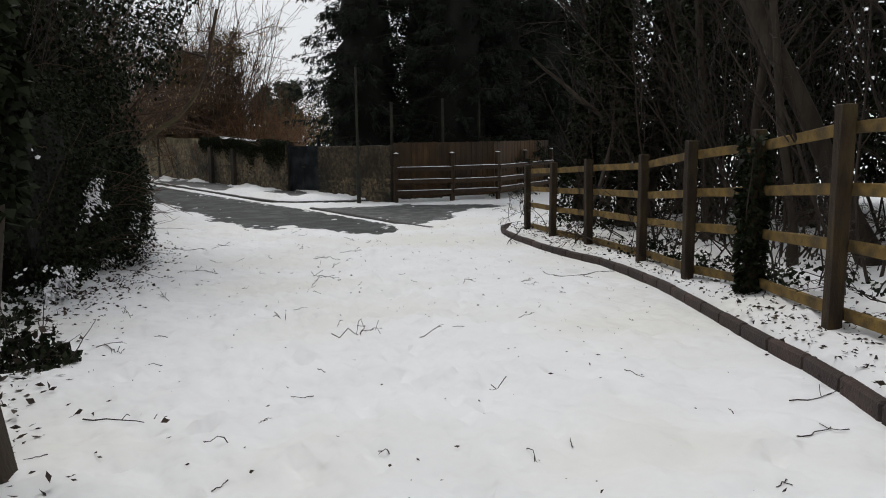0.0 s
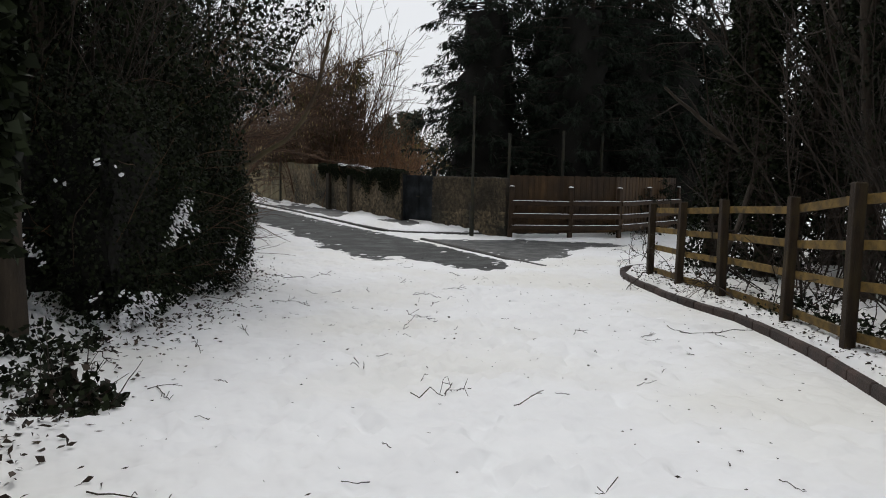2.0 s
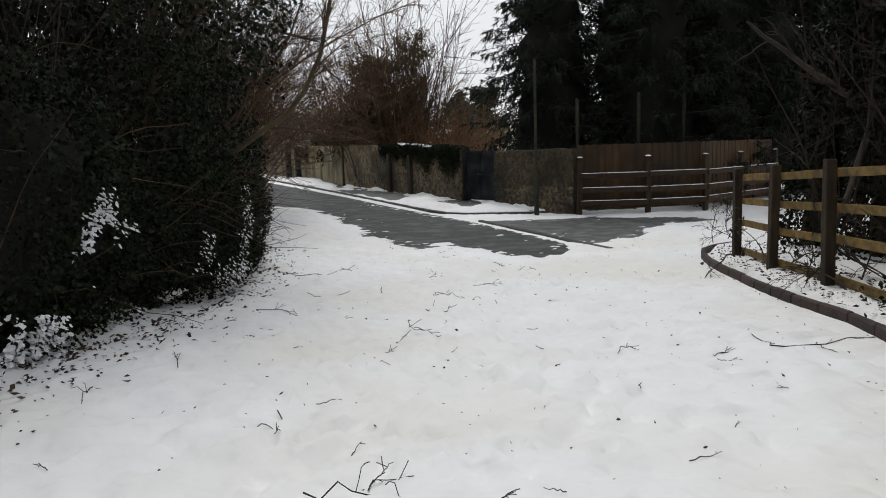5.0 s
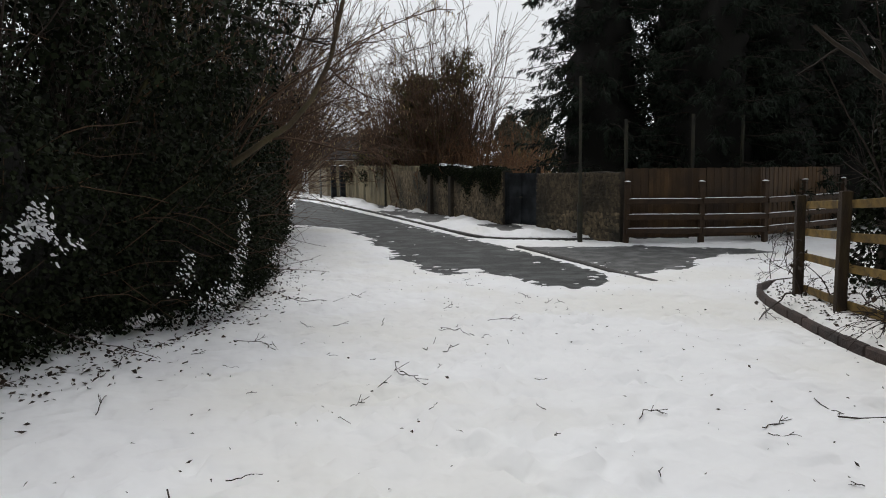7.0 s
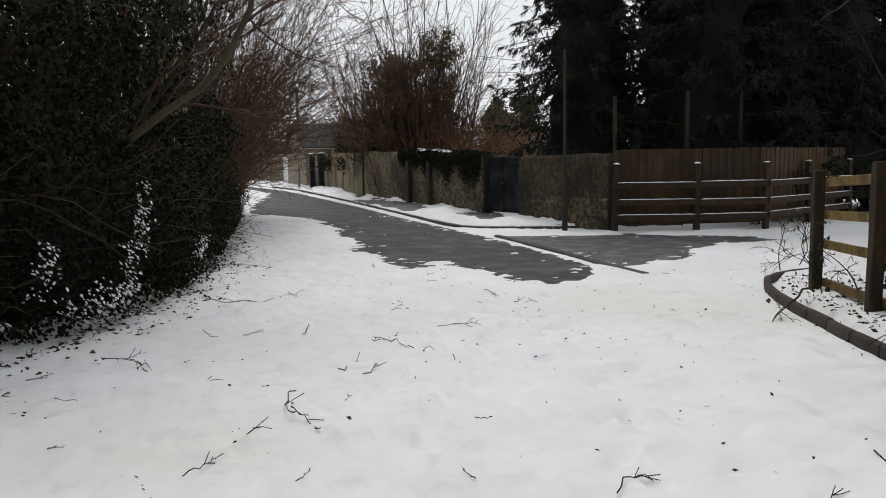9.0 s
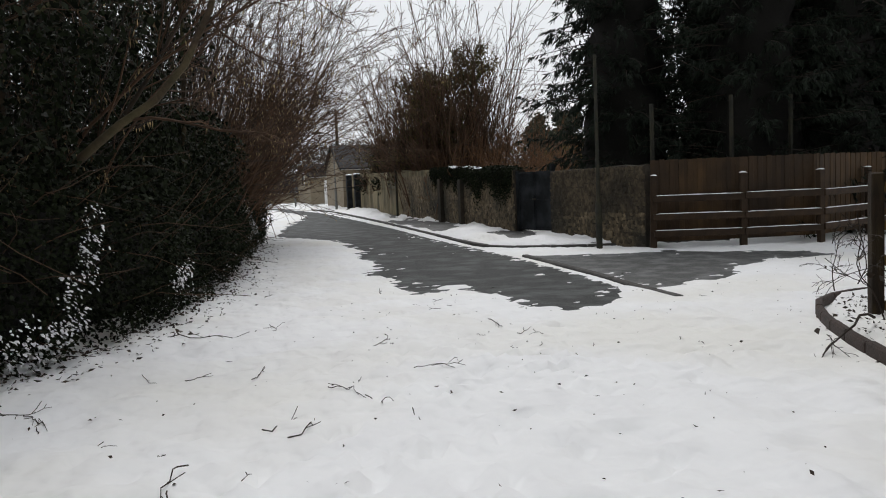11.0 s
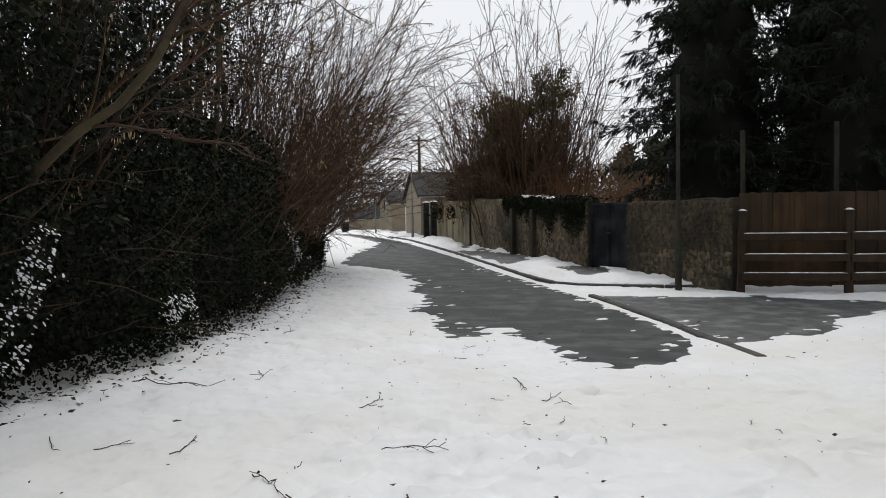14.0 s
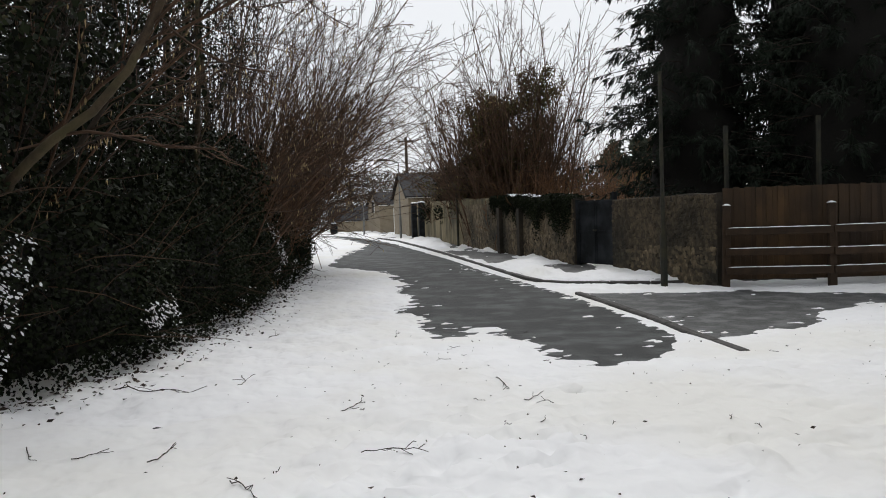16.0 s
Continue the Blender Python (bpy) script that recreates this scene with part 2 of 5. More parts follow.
def polygon_distance(x, y, poly):
    """Signed distance to a closed outline, negative inside."""
    d, _ = line_distance(x, y, poly + poly[:1])
    inside = np.zeros(x.shape, bool)
    for (ax, ay), (bx, by) in zip(poly, poly[1:] + poly[:1]):
        hit = ((ay > y) != (by > y)) & (x < (bx - ax) * (y - ay) / (by - ay + 1e-12) + ax)
        inside ^= hit
    return np.where(inside, -d, d)


def resample(line, step):
    """Even points along a polyline smoothed by a Catmull-Rom spline."""
    p = np.array([line[0], *line, line[-1]], float)
    out = []
    for i in range(1, len(p) - 2):
        n = max(2, int(np.hypot(*(p[i + 1][:2] - p[i][:2])) / step * 4))
        for t in np.linspace(0, 1, n, endpoint=False):
            a, b, c, d = p[i - 1], p[i], p[i + 1], p[i + 2]
            out.append(0.5 * (2 * b + (c - a) * t + (2 * a - 5 * b + 4 * c - d) * t * t + (3 * b - a - 3 * c + d) * t ** 3))
    out.append(p[-1])
    out = np.array(out)
    s = np.concatenate([[0], np.cumsum(np.hypot(*np.diff(out[:, :2], axis=0).T))])
    k = np.arange(0, s[-1] + 1e-6, step)
    return np.stack([np.interp(k, s, out[:, i]) for i in range(out.shape[1])], 1)


# ---------------------------------------------------------------- the lie of the land
PROFILE_V = [-30, -10, 0, 5, 10, 14, 18, 20.5]
PROFILE_Z = [1.2, 0.5, 0, -0.25, -0.52, -0.66, -0.78, -0.85]
EDGE_LINE = [(-1.5, -6.0), (1.2, -2.45), (3.2, -0.05), (4.4, 1.56), (5.0, 2.22), (5.42, 2.82), (6.1, 3.72), (6.56, 4.3), (7.14, 5.07), (7.72, 5.85), (8.38, 6.93), (8.88, 7.9), (9.28, 9.1), (9.72, 10.15), (10.42, 11.65), (10.75, 12.3), (11.45, 13.4), (12.2, 14.15), (13.6, 14.6), (17, 14.9)]
KERB_LINE = [(10.78, 15.45), (11.08, 19.2), (10.94, 23.2), (10.5, 27.6), (9.72, 38.6), (8.05, 55.8), (6.4, 68.0), (4.0, 80.0)]
FOOT_CORNER = [(17.5, 22.9), (14.5, 23.35), (13.0, 23.65), (11.6, 24.2), (10.8, 25.0), (10.5, 27.6)]
WALL_LINE = [(13.95, 22.5), (12.85, 25.8), (12.33, 27.4), (11.85, 32.0), (11.0, 39.0), (9.9, 51.5), (9.4, 57.0)]
HEDGE_LINE = [(-3.2, -4.0), (-1.6, 1.0), (-0.7, 4.0), (0.3, 7.0), (1.15, 8.9), (1.65, 9.75), (2.1, 10.7), (2.65, 12.1), (3.05, 13.1), (3.4, 14.2), (3.75, 15.6), (3.92, 16.8), (4.2, 19.2), (4.6, 24.0), (4.95, 29.4)]
ROAD_MELT = [(8.98, 15.05), (8.68, 15.45), (8.5, 16.1), (8.42, 16.7), (8.44, 17.7), (8.3, 18.3), (8.16, 18.9), (7.85, 17.8), (7.48, 17.8), (7.44, 19.2), (7.35, 21.3), (7.42, 23.8), (7.52, 26.5), (7.27, 29.5), (6.45, 31.4), (5.7, 33.0),
             (5.9, 36.7), (6.5, 40.8), (7.25, 45.8), (6.3, 57.0), (4.9, 68.0), (2.5, 70.0), (4.5, 72.0), (6.2, 66.0), (7.6, 55.0), (9.3, 38.6), (10.38, 27.6)]
ROAD_MELT += [(p[0] - 0.05, p[1]) for p in resample(KERB_LINE[:3], 0.5)[::-1] if p[1] > 17.3] + [(10.72, 16.85), (10.25, 16.0), (9.65, 15.3)]
APRON_MELT = [(11.0, 16.6), (11.5, 17.05), (12.25, 17.25), (13.2, 17.95), (14.3, 18.95), (15.6, 19.35), (17.0, 19.6), (16.6, 20.4), (15.0, 21.4), (13.0, 22.4), (10.98, 23.0), (11.06, 19.2)]


def base_height(x, y):
    return np.interp(x * 0.586 + y * 0.81, PROFILE_V, PROFILE_Z) + 0.0185 * np.clip(y - 20, 0, 28)


FOOT_AREA = [(10.5, 27.6), (10.8, 25.0), (11.6, 24.2), (13.0, 23.65), (14.5, 23.35), (17.5, 22.9), (22, 23.2), (22, 30), (14, 40), (14, 80), (4.2, 80), (6.6, 68.0), (8.05, 55.8), (9.72, 38.6)]


def height(x, y):
    """Ground under the snow: lane, footway behind its kerb, bank behind the edging, bank under the hedge."""
    x, y = np.asarray(x, float), np.asarray(y, float)
    z = base_height(x, y)
    foot = -polygon_distance(x, y, FOOT_AREA)
    z = z + np.clip(foot / 0.06, 0, 1) * 0.09 + np.clip(foot, 0, 2.0) * 0.05
    d, s = line_distance(x, y, EDGE_LINE)
    bank = np.where(s > 0, d, 0) * (y < 15.2)
    bank = bank * np.clip((15.2 - y) / 0.8, 0, 1)
    z = z + np.clip(bank / 0.06, 0, 1) * 0.12 + np.clip(bank, 0, 1.3) * 0.11 + np.clip(bank - 1.3, 0, 6) * 0.03
    d, s = line_distance(x, y, HEDGE_LINE)
    left = np.where((s < 0) & (y < 34), d, 0)
    z = z + 0.35 * np.clip((left + 0.1) / 1.5, 0, 1) * np.clip((34 - y) / 4, 0, 1)
    return z


def ground_at(x, y):
    return float(height(np.array([x]), np.array([y]))[0])


def footprints(x, y):
    """Trodden hollows with soft rims down the middle of the lane."""
    rng = np.random.default_rng(77)
    z = np.zeros(x.shape)
    for _ in range(420):
        t = rng.uniform(-0.1, 1.25)
        cx, cy = 0.9 + 5.2 * t + rng.normal(0, 0.95), 2.2 + 8.4 * t + rng.normal(0, 0.75)
        a = math.atan2(8.4, 5.2) + rng.normal(0, 0.35) + (math.pi if rng.uniform() < 0.4 else 0)
        near = (np.abs(x - cx) < 0.4) & (np.abs(y - cy) < 0.4)
        if not near.any():
            continue
        u = ((x[near] - cx) * math.cos(a) + (y[near] - cy) * math.sin(a)) / 0.15
        v = (-(x[near] - cx) * math.sin(a) + (y[near] - cy) * math.cos(a)) / 0.062
        r = np.sqrt(u * u + v * v)
        z[near] += rng.uniform(0.4, 1.0) * (-0.062 * np.exp(-r ** 4) + 0.026 * np.exp(-(r - 1.5) ** 2 * 3))
    return z


def snow_depth(x, y):
    """Snow over that ground; below nothing where the road has thawed."""
    road = np.minimum(polygon_distance(x, y, ROAD_MELT), polygon_distance(x, y, APRON_MELT) + 0.22 * fbm(x * 2.1, y * 1.1, 31) * np.clip((x - 11.3) / 0.8, 0, 1))
    kerb_d, _ = line_distance(x, y, KERB_LINE)
    calm = np.clip((kerb_d - 0.2) / 0.9, 0.04, 1)
    road = road - 0.1 * np.clip(kerb_d - 0.3, 0, 1) + calm * (0.12 * fbm(x * 1.3, y * 2.0, 3) + 0.24 * fbm(x * 2.2, y * 5.5, 9) + 0.10 * fbm(x * 6.0, y * 15.0, 13))
    foot = -polygon_distance(x, y, FOOT_AREA)
    wall_d, _ = line_distance(x, y, WALL_LINE)
    thaw = np.where(foot > 0.1, 0.25 + 0.9 * fbm(x * 0.9, y * 0.45, 17) - 0.35 * np.clip(foot - 0.2, 0, 1) + 0.5 * np.clip(1.0 - wall_d, 0, 1) , 1.0)
    f = np.minimum(road, thaw)
    f = np.maximum(f, 0.35 * (fbm(x * 3.4, y * 9, 51) - 1.1 - 0.6 * np.clip(-road - 0.25, 0, 2)) * np.clip(kerb_d / 0.5, 0, 1))
    soft = 0.03 * np.tanh(f / 0.12)
    tread = (0.026 * fbm(x * 2.6, y * 2.6, 5, 2) + 0.03 * fbm(x * 5.6, y * 5.6, 6, 2)) * np.clip(f, 0, 1) + 0.02 * fbm(x * 0.6, y * 0.6, 8, 2) * np.clip(f / 2, 0, 1)
    edge_d, _ = line_distance(x, y, EDGE_LINE)
    tread = tread * np.clip((kerb_d - 0.1) / 0.5, 0, 1) * np.clip((edge_d - 0.08) / 0.5, 0.1, 1) - 0.022 * np.clip(1 - edge_d / 0.3, 0, 1)
    mound = np.where(foot > 0.3, np.clip(0.12 * fbm(x * 0.9, y * 0.7, 41) + 0.02, 0, 0.12), 0) * np.clip(f / 0.3, 0, 1)
    return soft + mound + (tread + footprints(x, y) * np.clip((edge_d - 0.15) / 0.4, 0, 1)) * np.clip(f / 0.3, 0, 1)


def sheet(name, xs, ys, fn, mat):
    gx, gy = np.meshgrid(xs, ys)
    z = fn(gx.ravel(), gy.ravel())
    v = np.stack([gx.ravel(), gy.ravel(), z], 1)
    nx, ny = len(xs), len(ys)
    i = (np.arange(ny - 1)[:, None] * nx + np.arange(nx - 1)[None]).ravel()
    f = np.stack([i, i + 1, i + nx + 1, i + nx], 1)
    return mesh_object(name, v, f, mat, smooth=True)


def steps(*spans):
    out = []
    for a, b, s in spans:
        out.append(np.arange(a, b - 1e-6, s))
    return np.concatenate(out + [[spans[-1][1]]])


xs = steps((-700, -100, 60), (-100, -20, 8), (-20, -5, 1.0), (-5, -0.5, 0.15), (-0.5, 3.6, 0.075), (3.6, 8, 0.08), (8, 16, 0.085), (16, 24, 0.3), (24, 60, 3), (60, 300, 30), (300, 700, 80))
ys = steps((-400, -60, 40), (-60, -8, 4), (-8, -1, 0.5), (-1, 1, 0.2), (1, 14, 0.08), (14, 30, 0.09), (30, 46, 0.2), (46, 80, 0.7), (80, 200, 10), (200, 900, 70))
ground = sheet("ground", xs, ys, lambda x, y: height(x, y) + snow_depth(x, y), SNOW)
tagged(ground, "snow-covered lane and verges, trodden and littered with twigs", "snow", kind="structure")
road = sheet("road", steps((2, 20, 0.25)), steps((13, 82, 0.25)), lambda x, y: base_height(x, y), ASPHALT)
tagged(road, "wet dark asphalt road where the snow has thawed", "road", kind="structure")


def apron_strip():
    """Paler frosted asphalt of the side entrance, from the flush kerb to the fence."""
    line = resample([(10.86, 15.4), (11.05, 19.2), (10.94, 23.2), (10.8, 25.0)], 0.3)
    us = np.linspace(0, 1, 30)
    xy = np.array([[(p[0] + 0.05 + (23 - p[0]) * u, p[1]) for u in us] for p in line])
    n, m = xy.shape[:2]
    xy = xy.reshape(-1, 2)
    i = (np.arange(n - 1)[:, None] * m + np.arange(m - 1)[None]).ravel()
    return mesh_object("road_side_entrance", np.column_stack([xy, base_height(xy[:, 0], xy[:, 1]) + 0.004]), np.stack([i, i + 1, i + m + 1, i + m], 1), APRON, smooth=True)


tagged(apron_strip(), "frosted grey asphalt of the side entrance", "road", kind="structure")


def foot_strip():
    k = resample([p for p in KERB_LINE if p[1] > 27], 0.3)
    tail = resample([(14.5, 23.35), (13.0, 23.65), (11.6, 24.2), (10.8, 25.0), (10.5, 27.55)], 0.3)
    line = np.concatenate([tail, k[1:]])
    rows = []
    for i, p in enumerate(line):
        q = line[min(i + 1, len(line) - 1)] - line[max(i - 1, 0)]
        nrm = np.array([q[1], -q[0]]) / np.hypot(*q)
        rows.append([p + nrm * o for o in np.linspace(0.1, 3.3, 9)])
    rows = np.array(rows)
    n, m = rows.shape[:2]
    xy = rows.reshape(-1, 2)
    z = height(xy[:, 0], xy[:, 1]) + 0.002
    i = (np.arange(n - 1)[:, None] * m + np.arange(m - 1)[None]).ravel()
    f = np.stack([i, i + 1, i + m + 1, i + m], 1)
    return mesh_object("pavement", np.column_stack([xy, z]), f, PAVING, smooth=True)


tagged(foot_strip(), "grey asphalt footway with patches of thin snow along the wall", "pavement", kind="structure")


def kerb_run(name, line, length, width, tall, lift, mat, label, bury=0.2):
    """A run of kerb stones, each a piece of its own, their tops `lift` above the ground in front."""
    holder = empty(name, pose(0, 0, 0), label, "kerb", kind="structure")
    pts = resample(line, length)
    rng = np.random.default_rng(4)
    base = None
    for a, b in zip(pts, pts[1:]):
        mid = (a + b) / 2
        ang = math.degrees(math.atan2(b[1] - a[1], b[0] - a[0]))
        z0, z1 = float(base_height(np.array([a[0]]), np.array([a[1]]))[0]), float(base_height(np.array([b[0]]), np.array([b[1]]))[0])
        pitch = -math.degrees(math.atan2(z1 - z0, length))
        if base is None:
            base = part("kerb_stone", box_bm(length - 0.008, width, bury + tall, (0, 0, -bury), 0.018, cuts=0), mat)
            ob = base
        else:
            ob = new("kerb_stone", base.data)
        ob.parent = holder
        ob.matrix_local = pose(mid[0], mid[1], (z0 + z1) / 2 + lift + rng.uniform(-0.006, 0.006), rng.uniform(-1.5, 1.5), pitch, ang)
    return holder


# ---------------------------------------------------------------- plants


def unit(v):
    return v / np.maximum(np.linalg.norm(v, axis=-1, keepdims=True), 1e-9)


def stems(start, way, length, n, wiggle, pull, rng):
    """Wandering lines from each start: B x n x 3."""
    p, d = start.copy(), unit(way)
    out = [p.copy()]
    for _ in range(n - 1):
        d = unit(d + rng.normal(0, wiggle, d.shape) + np.asarray(pull))
        p = p + d * (length / (n - 1))[:, None]
        out.append(p.copy())
    return np.stack(out, 1)


def side_shoots(P, R, m, n, frac, spread, wiggle, pull, rng, low=0.25, thin=0.6):
    """m shoots from each line of P, with radii."""
    B, k = P.shape[:2]
    t = rng.uniform(low, 0.98, (B, m)) * (k - 1)
    i = np.minimum(t.astype(int), k - 2)
    f = (t - i)[..., None]
    b = np.arange(B)[:, None]
    a, c = P[b, i], P[b, i + 1]
    at = (a * (1 - f) + c * f).reshape(-1, 3)
    tan = unit(c - a).reshape(-1, 3)
    way = unit(tan + rng.normal(0, spread, tan.shape))
    total = np.linalg.norm(np.diff(P, axis=1), axis=2).sum(1)
    length = (total[:, None] * frac * rng.uniform(0.5, 1.2, (B, m)) * (1.15 - 0.75 * t / (k - 1))).ravel()
    S = stems(at, way, length, n, wiggle, pull, rng)
    r0 = (R[b, i] * thin).reshape(-1, 1)
    return S, r0 * np.linspace(1, 0.35, n)[None]


def tubes(P, R, sides):
    """Verts and quads of tapered tubes round lines P (B x n x 3) with radii R (B x n)."""
    B, n = P.shape[:2]
    tan = np.empty_like(P)
    tan[:, 1:-1] = P[:, 2:] - P[:, :-2]
    tan[:, 0], tan[:, -1] = P[:, 1] - P[:, 0], P[:, -1] - P[:, -2]
    tan = unit(tan)
    ref = np.where(np.abs(tan[:, :1, 2:]) > 0.8, np.array([1.0, 0, 0]), np.array([0, 0, 1.0]))
    u = unit(np.cross(tan, np.broadcast_to(ref, tan.shape)))
    w = np.cross(tan, u)
    ang = np.arange(sides) / sides * 2 * np.pi
    V = P[:, :, None] + R[:, :, None, None] * (np.cos(ang)[None, None, :, None] * u[:, :, None] + np.sin(ang)[None, None, :, None] * w[:, :, None])
    b, i, s = np.meshgrid(np.arange(B), np.arange(n - 1), np.arange(sides), indexing="ij")
    s2 = (s + 1) % sides

    def idx(ii, ss):
        return (b * n + ii) * sides + ss
    F = np.stack([idx(i, s), idx(i, s2), idx(i + 1, s2), idx(i + 1, s)], -1).reshape(-1, 4)
    return V.reshape(-1, 3), F


def merge(pieces):
    vs, fs, o = [], [], 0
    for v, f in pieces:
        vs.append(v)
        fs.append(f + o)
        o += len(v)
    return np.concatenate(vs), np.concatenate(fs)


def leaf_quads(at, way, length, width, rng, fold=0.25):
    """Folded pointed leaves at each place, lying along way."""
    n = len(at)
    way = unit(way)
    side = unit(np.cross(way, unit(rng.normal(0, 1, (n, 3)))))
    up = np.cross(side, way)
    L, W = np.broadcast_to(length, n)[:, None], np.broadcast_to(width, n)[:, None]
    mid = at + way * L * 0.45
    V = np.stack([at, mid + side * W * 0.5 + up * W * fold, at + way * L, mid - side * W * 0.5 + up * W * fold], 1).reshape(-1, 3)
    F = np.arange(4 * n).reshape(-1, 4)
    return V, F


def snow_pads(at, size, tilt, rng):
    """Small uneven pads of snow, each a low six-sided mound lying on the leaves under it."""
    n = len(at)
    up = unit(np.asarray(tilt) + rng.normal(0, 0.22, (n, 3)))
    a = unit(np.cross(up, rng.normal(0, 1, (n, 3))))
    b = np.cross(up, a)
    ang = np.arange(6) / 6 * 2 * np.pi
    r = size[:, None] * rng.uniform(0.45, 1.1, (n, 6))
    ring = at[:, None] + r[..., None] * (np.cos(ang)[None, :, None] * a[:, None] + 0.7 * np.sin(ang)[None, :, None] * b[:, None])
    V = np.concatenate([ring, (at + up * size[:, None] * 0.32)[:, None]], 1).reshape(-1, 3)
    k = np.arange(6)
    F = np.arange(n)[:, None, None] * 7 + np.stack([k, (k + 1) % 6, np.full(6, 6)], 1)[None]
    return V, F.reshape(-1, 3)


def crown(name, parent, pieces, mat, label=""):
    v, f = merge(pieces)
    ob = mesh_object(name, v, f, mat, parent=parent, label=label)
    ob["kind"] = "stuff"
    return ob


def each_stem(name, P, R, sides, mat, parent):
    """One mesh for each stem or limb."""
    for p, r in zip(P, R):
        mesh_object(name, *tubes(p[None], r[None], sides), mat, smooth=True, parent=parent)


def shrub(x, y, label, seed, count=16, tall=5.0, lean=(0, 0), spread=0.35, wiggle=0.10, pull=(0, 0, 0.02), shoots=(7, 6), mat=None, radius=0.03, base=0.35,
          name="bare_shrub", catkins=0, group="", category="shrub", frac=0.38, leaves=0, leaf_mat=None, thin=0.006):
    """A many-stemmed bare shrub; catkins hang from its twigs."""
    rng = np.random.default_rng(seed)
    mat = mat or TWIG
    z = ground_at(x, y)
    ob = empty(name, pose(x, y, z - 0.05), label, category, group)
    start = np.column_stack([rng.normal(0, base, count), rng.normal(0, base, count), np.zeros(count)])
    way = np.column_stack([rng.normal(lean[0], spread, count), rng.normal(lean[1], spread, count), np.ones(count)])
    L = tall * rng.uniform(0.6, 1.15, count)
    P = stems(start, way, L, 9, wiggle, pull, rng)
    R = radius * rng.uniform(0.5, 1.2, (count, 1)) * np.linspace(1, 0.25, 9)[None]
    P1, R1 = side_shoots(P, R, shoots[0], 6, frac, 0.45, wiggle * 1.2, pull, rng)
    P2, R2 = side_shoots(P1, R1, shoots[1], 5, 0.45, 0.5, wiggle * 1.4, pull, rng)
    R1, R2 = np.maximum(R1, thin), np.maximum(R2, thin * 0.75)
    each_stem("stem", P, np.maximum(R, 0.005), 5, mat, ob)
    crown("brushwood", ob, [tubes(P1, R1, 3), tubes(P2, R2, 3)], mat)
    if catkins:
        k = rng.integers(0, len(P2), catkins)
        at = P2[k, rng.integers(1, 5, catkins)]
        way = np.column_stack([rng.normal(0, 0.15, (catkins, 2)), -np.ones(catkins)])
        crown("catkin_growth", ob, [leaf_quads(at, way, rng.uniform(0.05, 0.10, catkins), 0.016, rng)], CATKIN, "pale brown hanging catkins")
    if leaves:
        k = rng.integers(0, len(P1), leaves)
        at = P1[k, rng.integers(0, 6, leaves)] + rng.normal(0, 0.12, (leaves, 3))
        crown("leaves", ob, [leaf_quads(at, rng.normal(0, 1, (leaves, 3)) - [0, 0, 0.3], rng.uniform(0.06, 0.1, leaves), 0.06, rng)], leaf_mat or IVY_BROWN)
    return ob


def tree(x, y, label, seed, tall=9.0, radius=0.14, lean=(0, 0), limbs=10, shoots=(5, 5), mat=None, twig=None, ivy=0, ivy_top=5.0, ivy_r=0.35, low=0.3, leaf_mat=None,
         crown_leaves=0, name="woodland_tree", wiggle=0.05, frac=0.35, group="", pull=(0, 0, 0.02), leaf=0.09, ivy_low=0.0):
    """A trunk with limbs and twigs, ivy on the trunk, and leaves on the limbs where it is evergreen."""
    rng = np.random.default_rng(seed)
    mat, twig = mat or BARK, twig or TWIG_DARK
    z = ground_at(x, y)
    ob = empty(name, pose(x, y, z - 0.08), label, "tree", group)
    P = stems(np.zeros((1, 3)), np.array([[lean[0], lean[1], 1.0]]), np.array([tall]), 14, wiggle, (0, 0, 0.0), rng)
    R = radius * np.linspace(1.0, 0.18, 14)[None] ** 0.8
    R[0, 0] *= 1.35
    mesh_object("trunk", *tubes(P, R, 10), mat, smooth=True, parent=ob)
    P1, R1 = side_shoots(P, R, limbs, 8, frac, 0.75, wiggle * 2, pull, rng, low, 0.45)
    P2, R2 = side_shoots(P1, R1, shoots[0], 6, 0.5, 0.6, 0.12, pull, rng)
    P3, R3 = side_shoots(P2, R2, shoots[1], 5, 0.5, 0.6, 0.14, pull, rng)
    each_stem("limb", P1, np.maximum(R1, 0.01), 5, mat, ob)
    crown("brushwood", ob, [tubes(P2, np.maximum(R2, 0.005), 3), tubes(P3, np.maximum(R3, 0.0032), 3)], twig)
    if ivy:
        h = ivy_low + rng.uniform(0, 1, ivy) ** 0.8 * (ivy_top - ivy_low)
        s = np.linspace(0, tall, 14)
        c = np.stack([np.interp(h, s, P[0, :, i]) for i in range(3)], 1)
        a = rng.uniform(0, 2 * np.pi, ivy)
        bulge = 0.75 + 0.45 * vnoise(h * 1.3, a * 1.2, seed)
        r = np.interp(h, s, R[0]) + ivy_r * bulge * np.sqrt(rng.uniform(0.1, 1, ivy))
        out = np.column_stack([np.cos(a), np.sin(a), np.zeros(ivy)])
        way = out + rng.normal(0, 0.6, (ivy, 3)) - [0, 0, 0.7]
        crown("ivy", ob, [leaf_quads(c + out * r[:, None], way, rng.uniform(0.06, 0.1, ivy), rng.uniform(0.05, 0.085, ivy), rng)], leaf_mat or IVY, "dark glossy ivy")
    if crown_leaves:
        k = rng.integers(0, len(P2), crown_leaves)
        at = P2[k, rng.integers(0, 6, crown_leaves)] + rng.normal(0, 0.16, (crown_leaves, 3))
        crown("crown", ob, [leaf_quads(at, rng.normal(0, 1, (crown_leaves, 3)) - [0, 0, 0.4], rng.uniform(0.7, 1.3, crown_leaves) * leaf, leaf * 0.75, rng)], leaf_mat or HOLLY)
    return ob


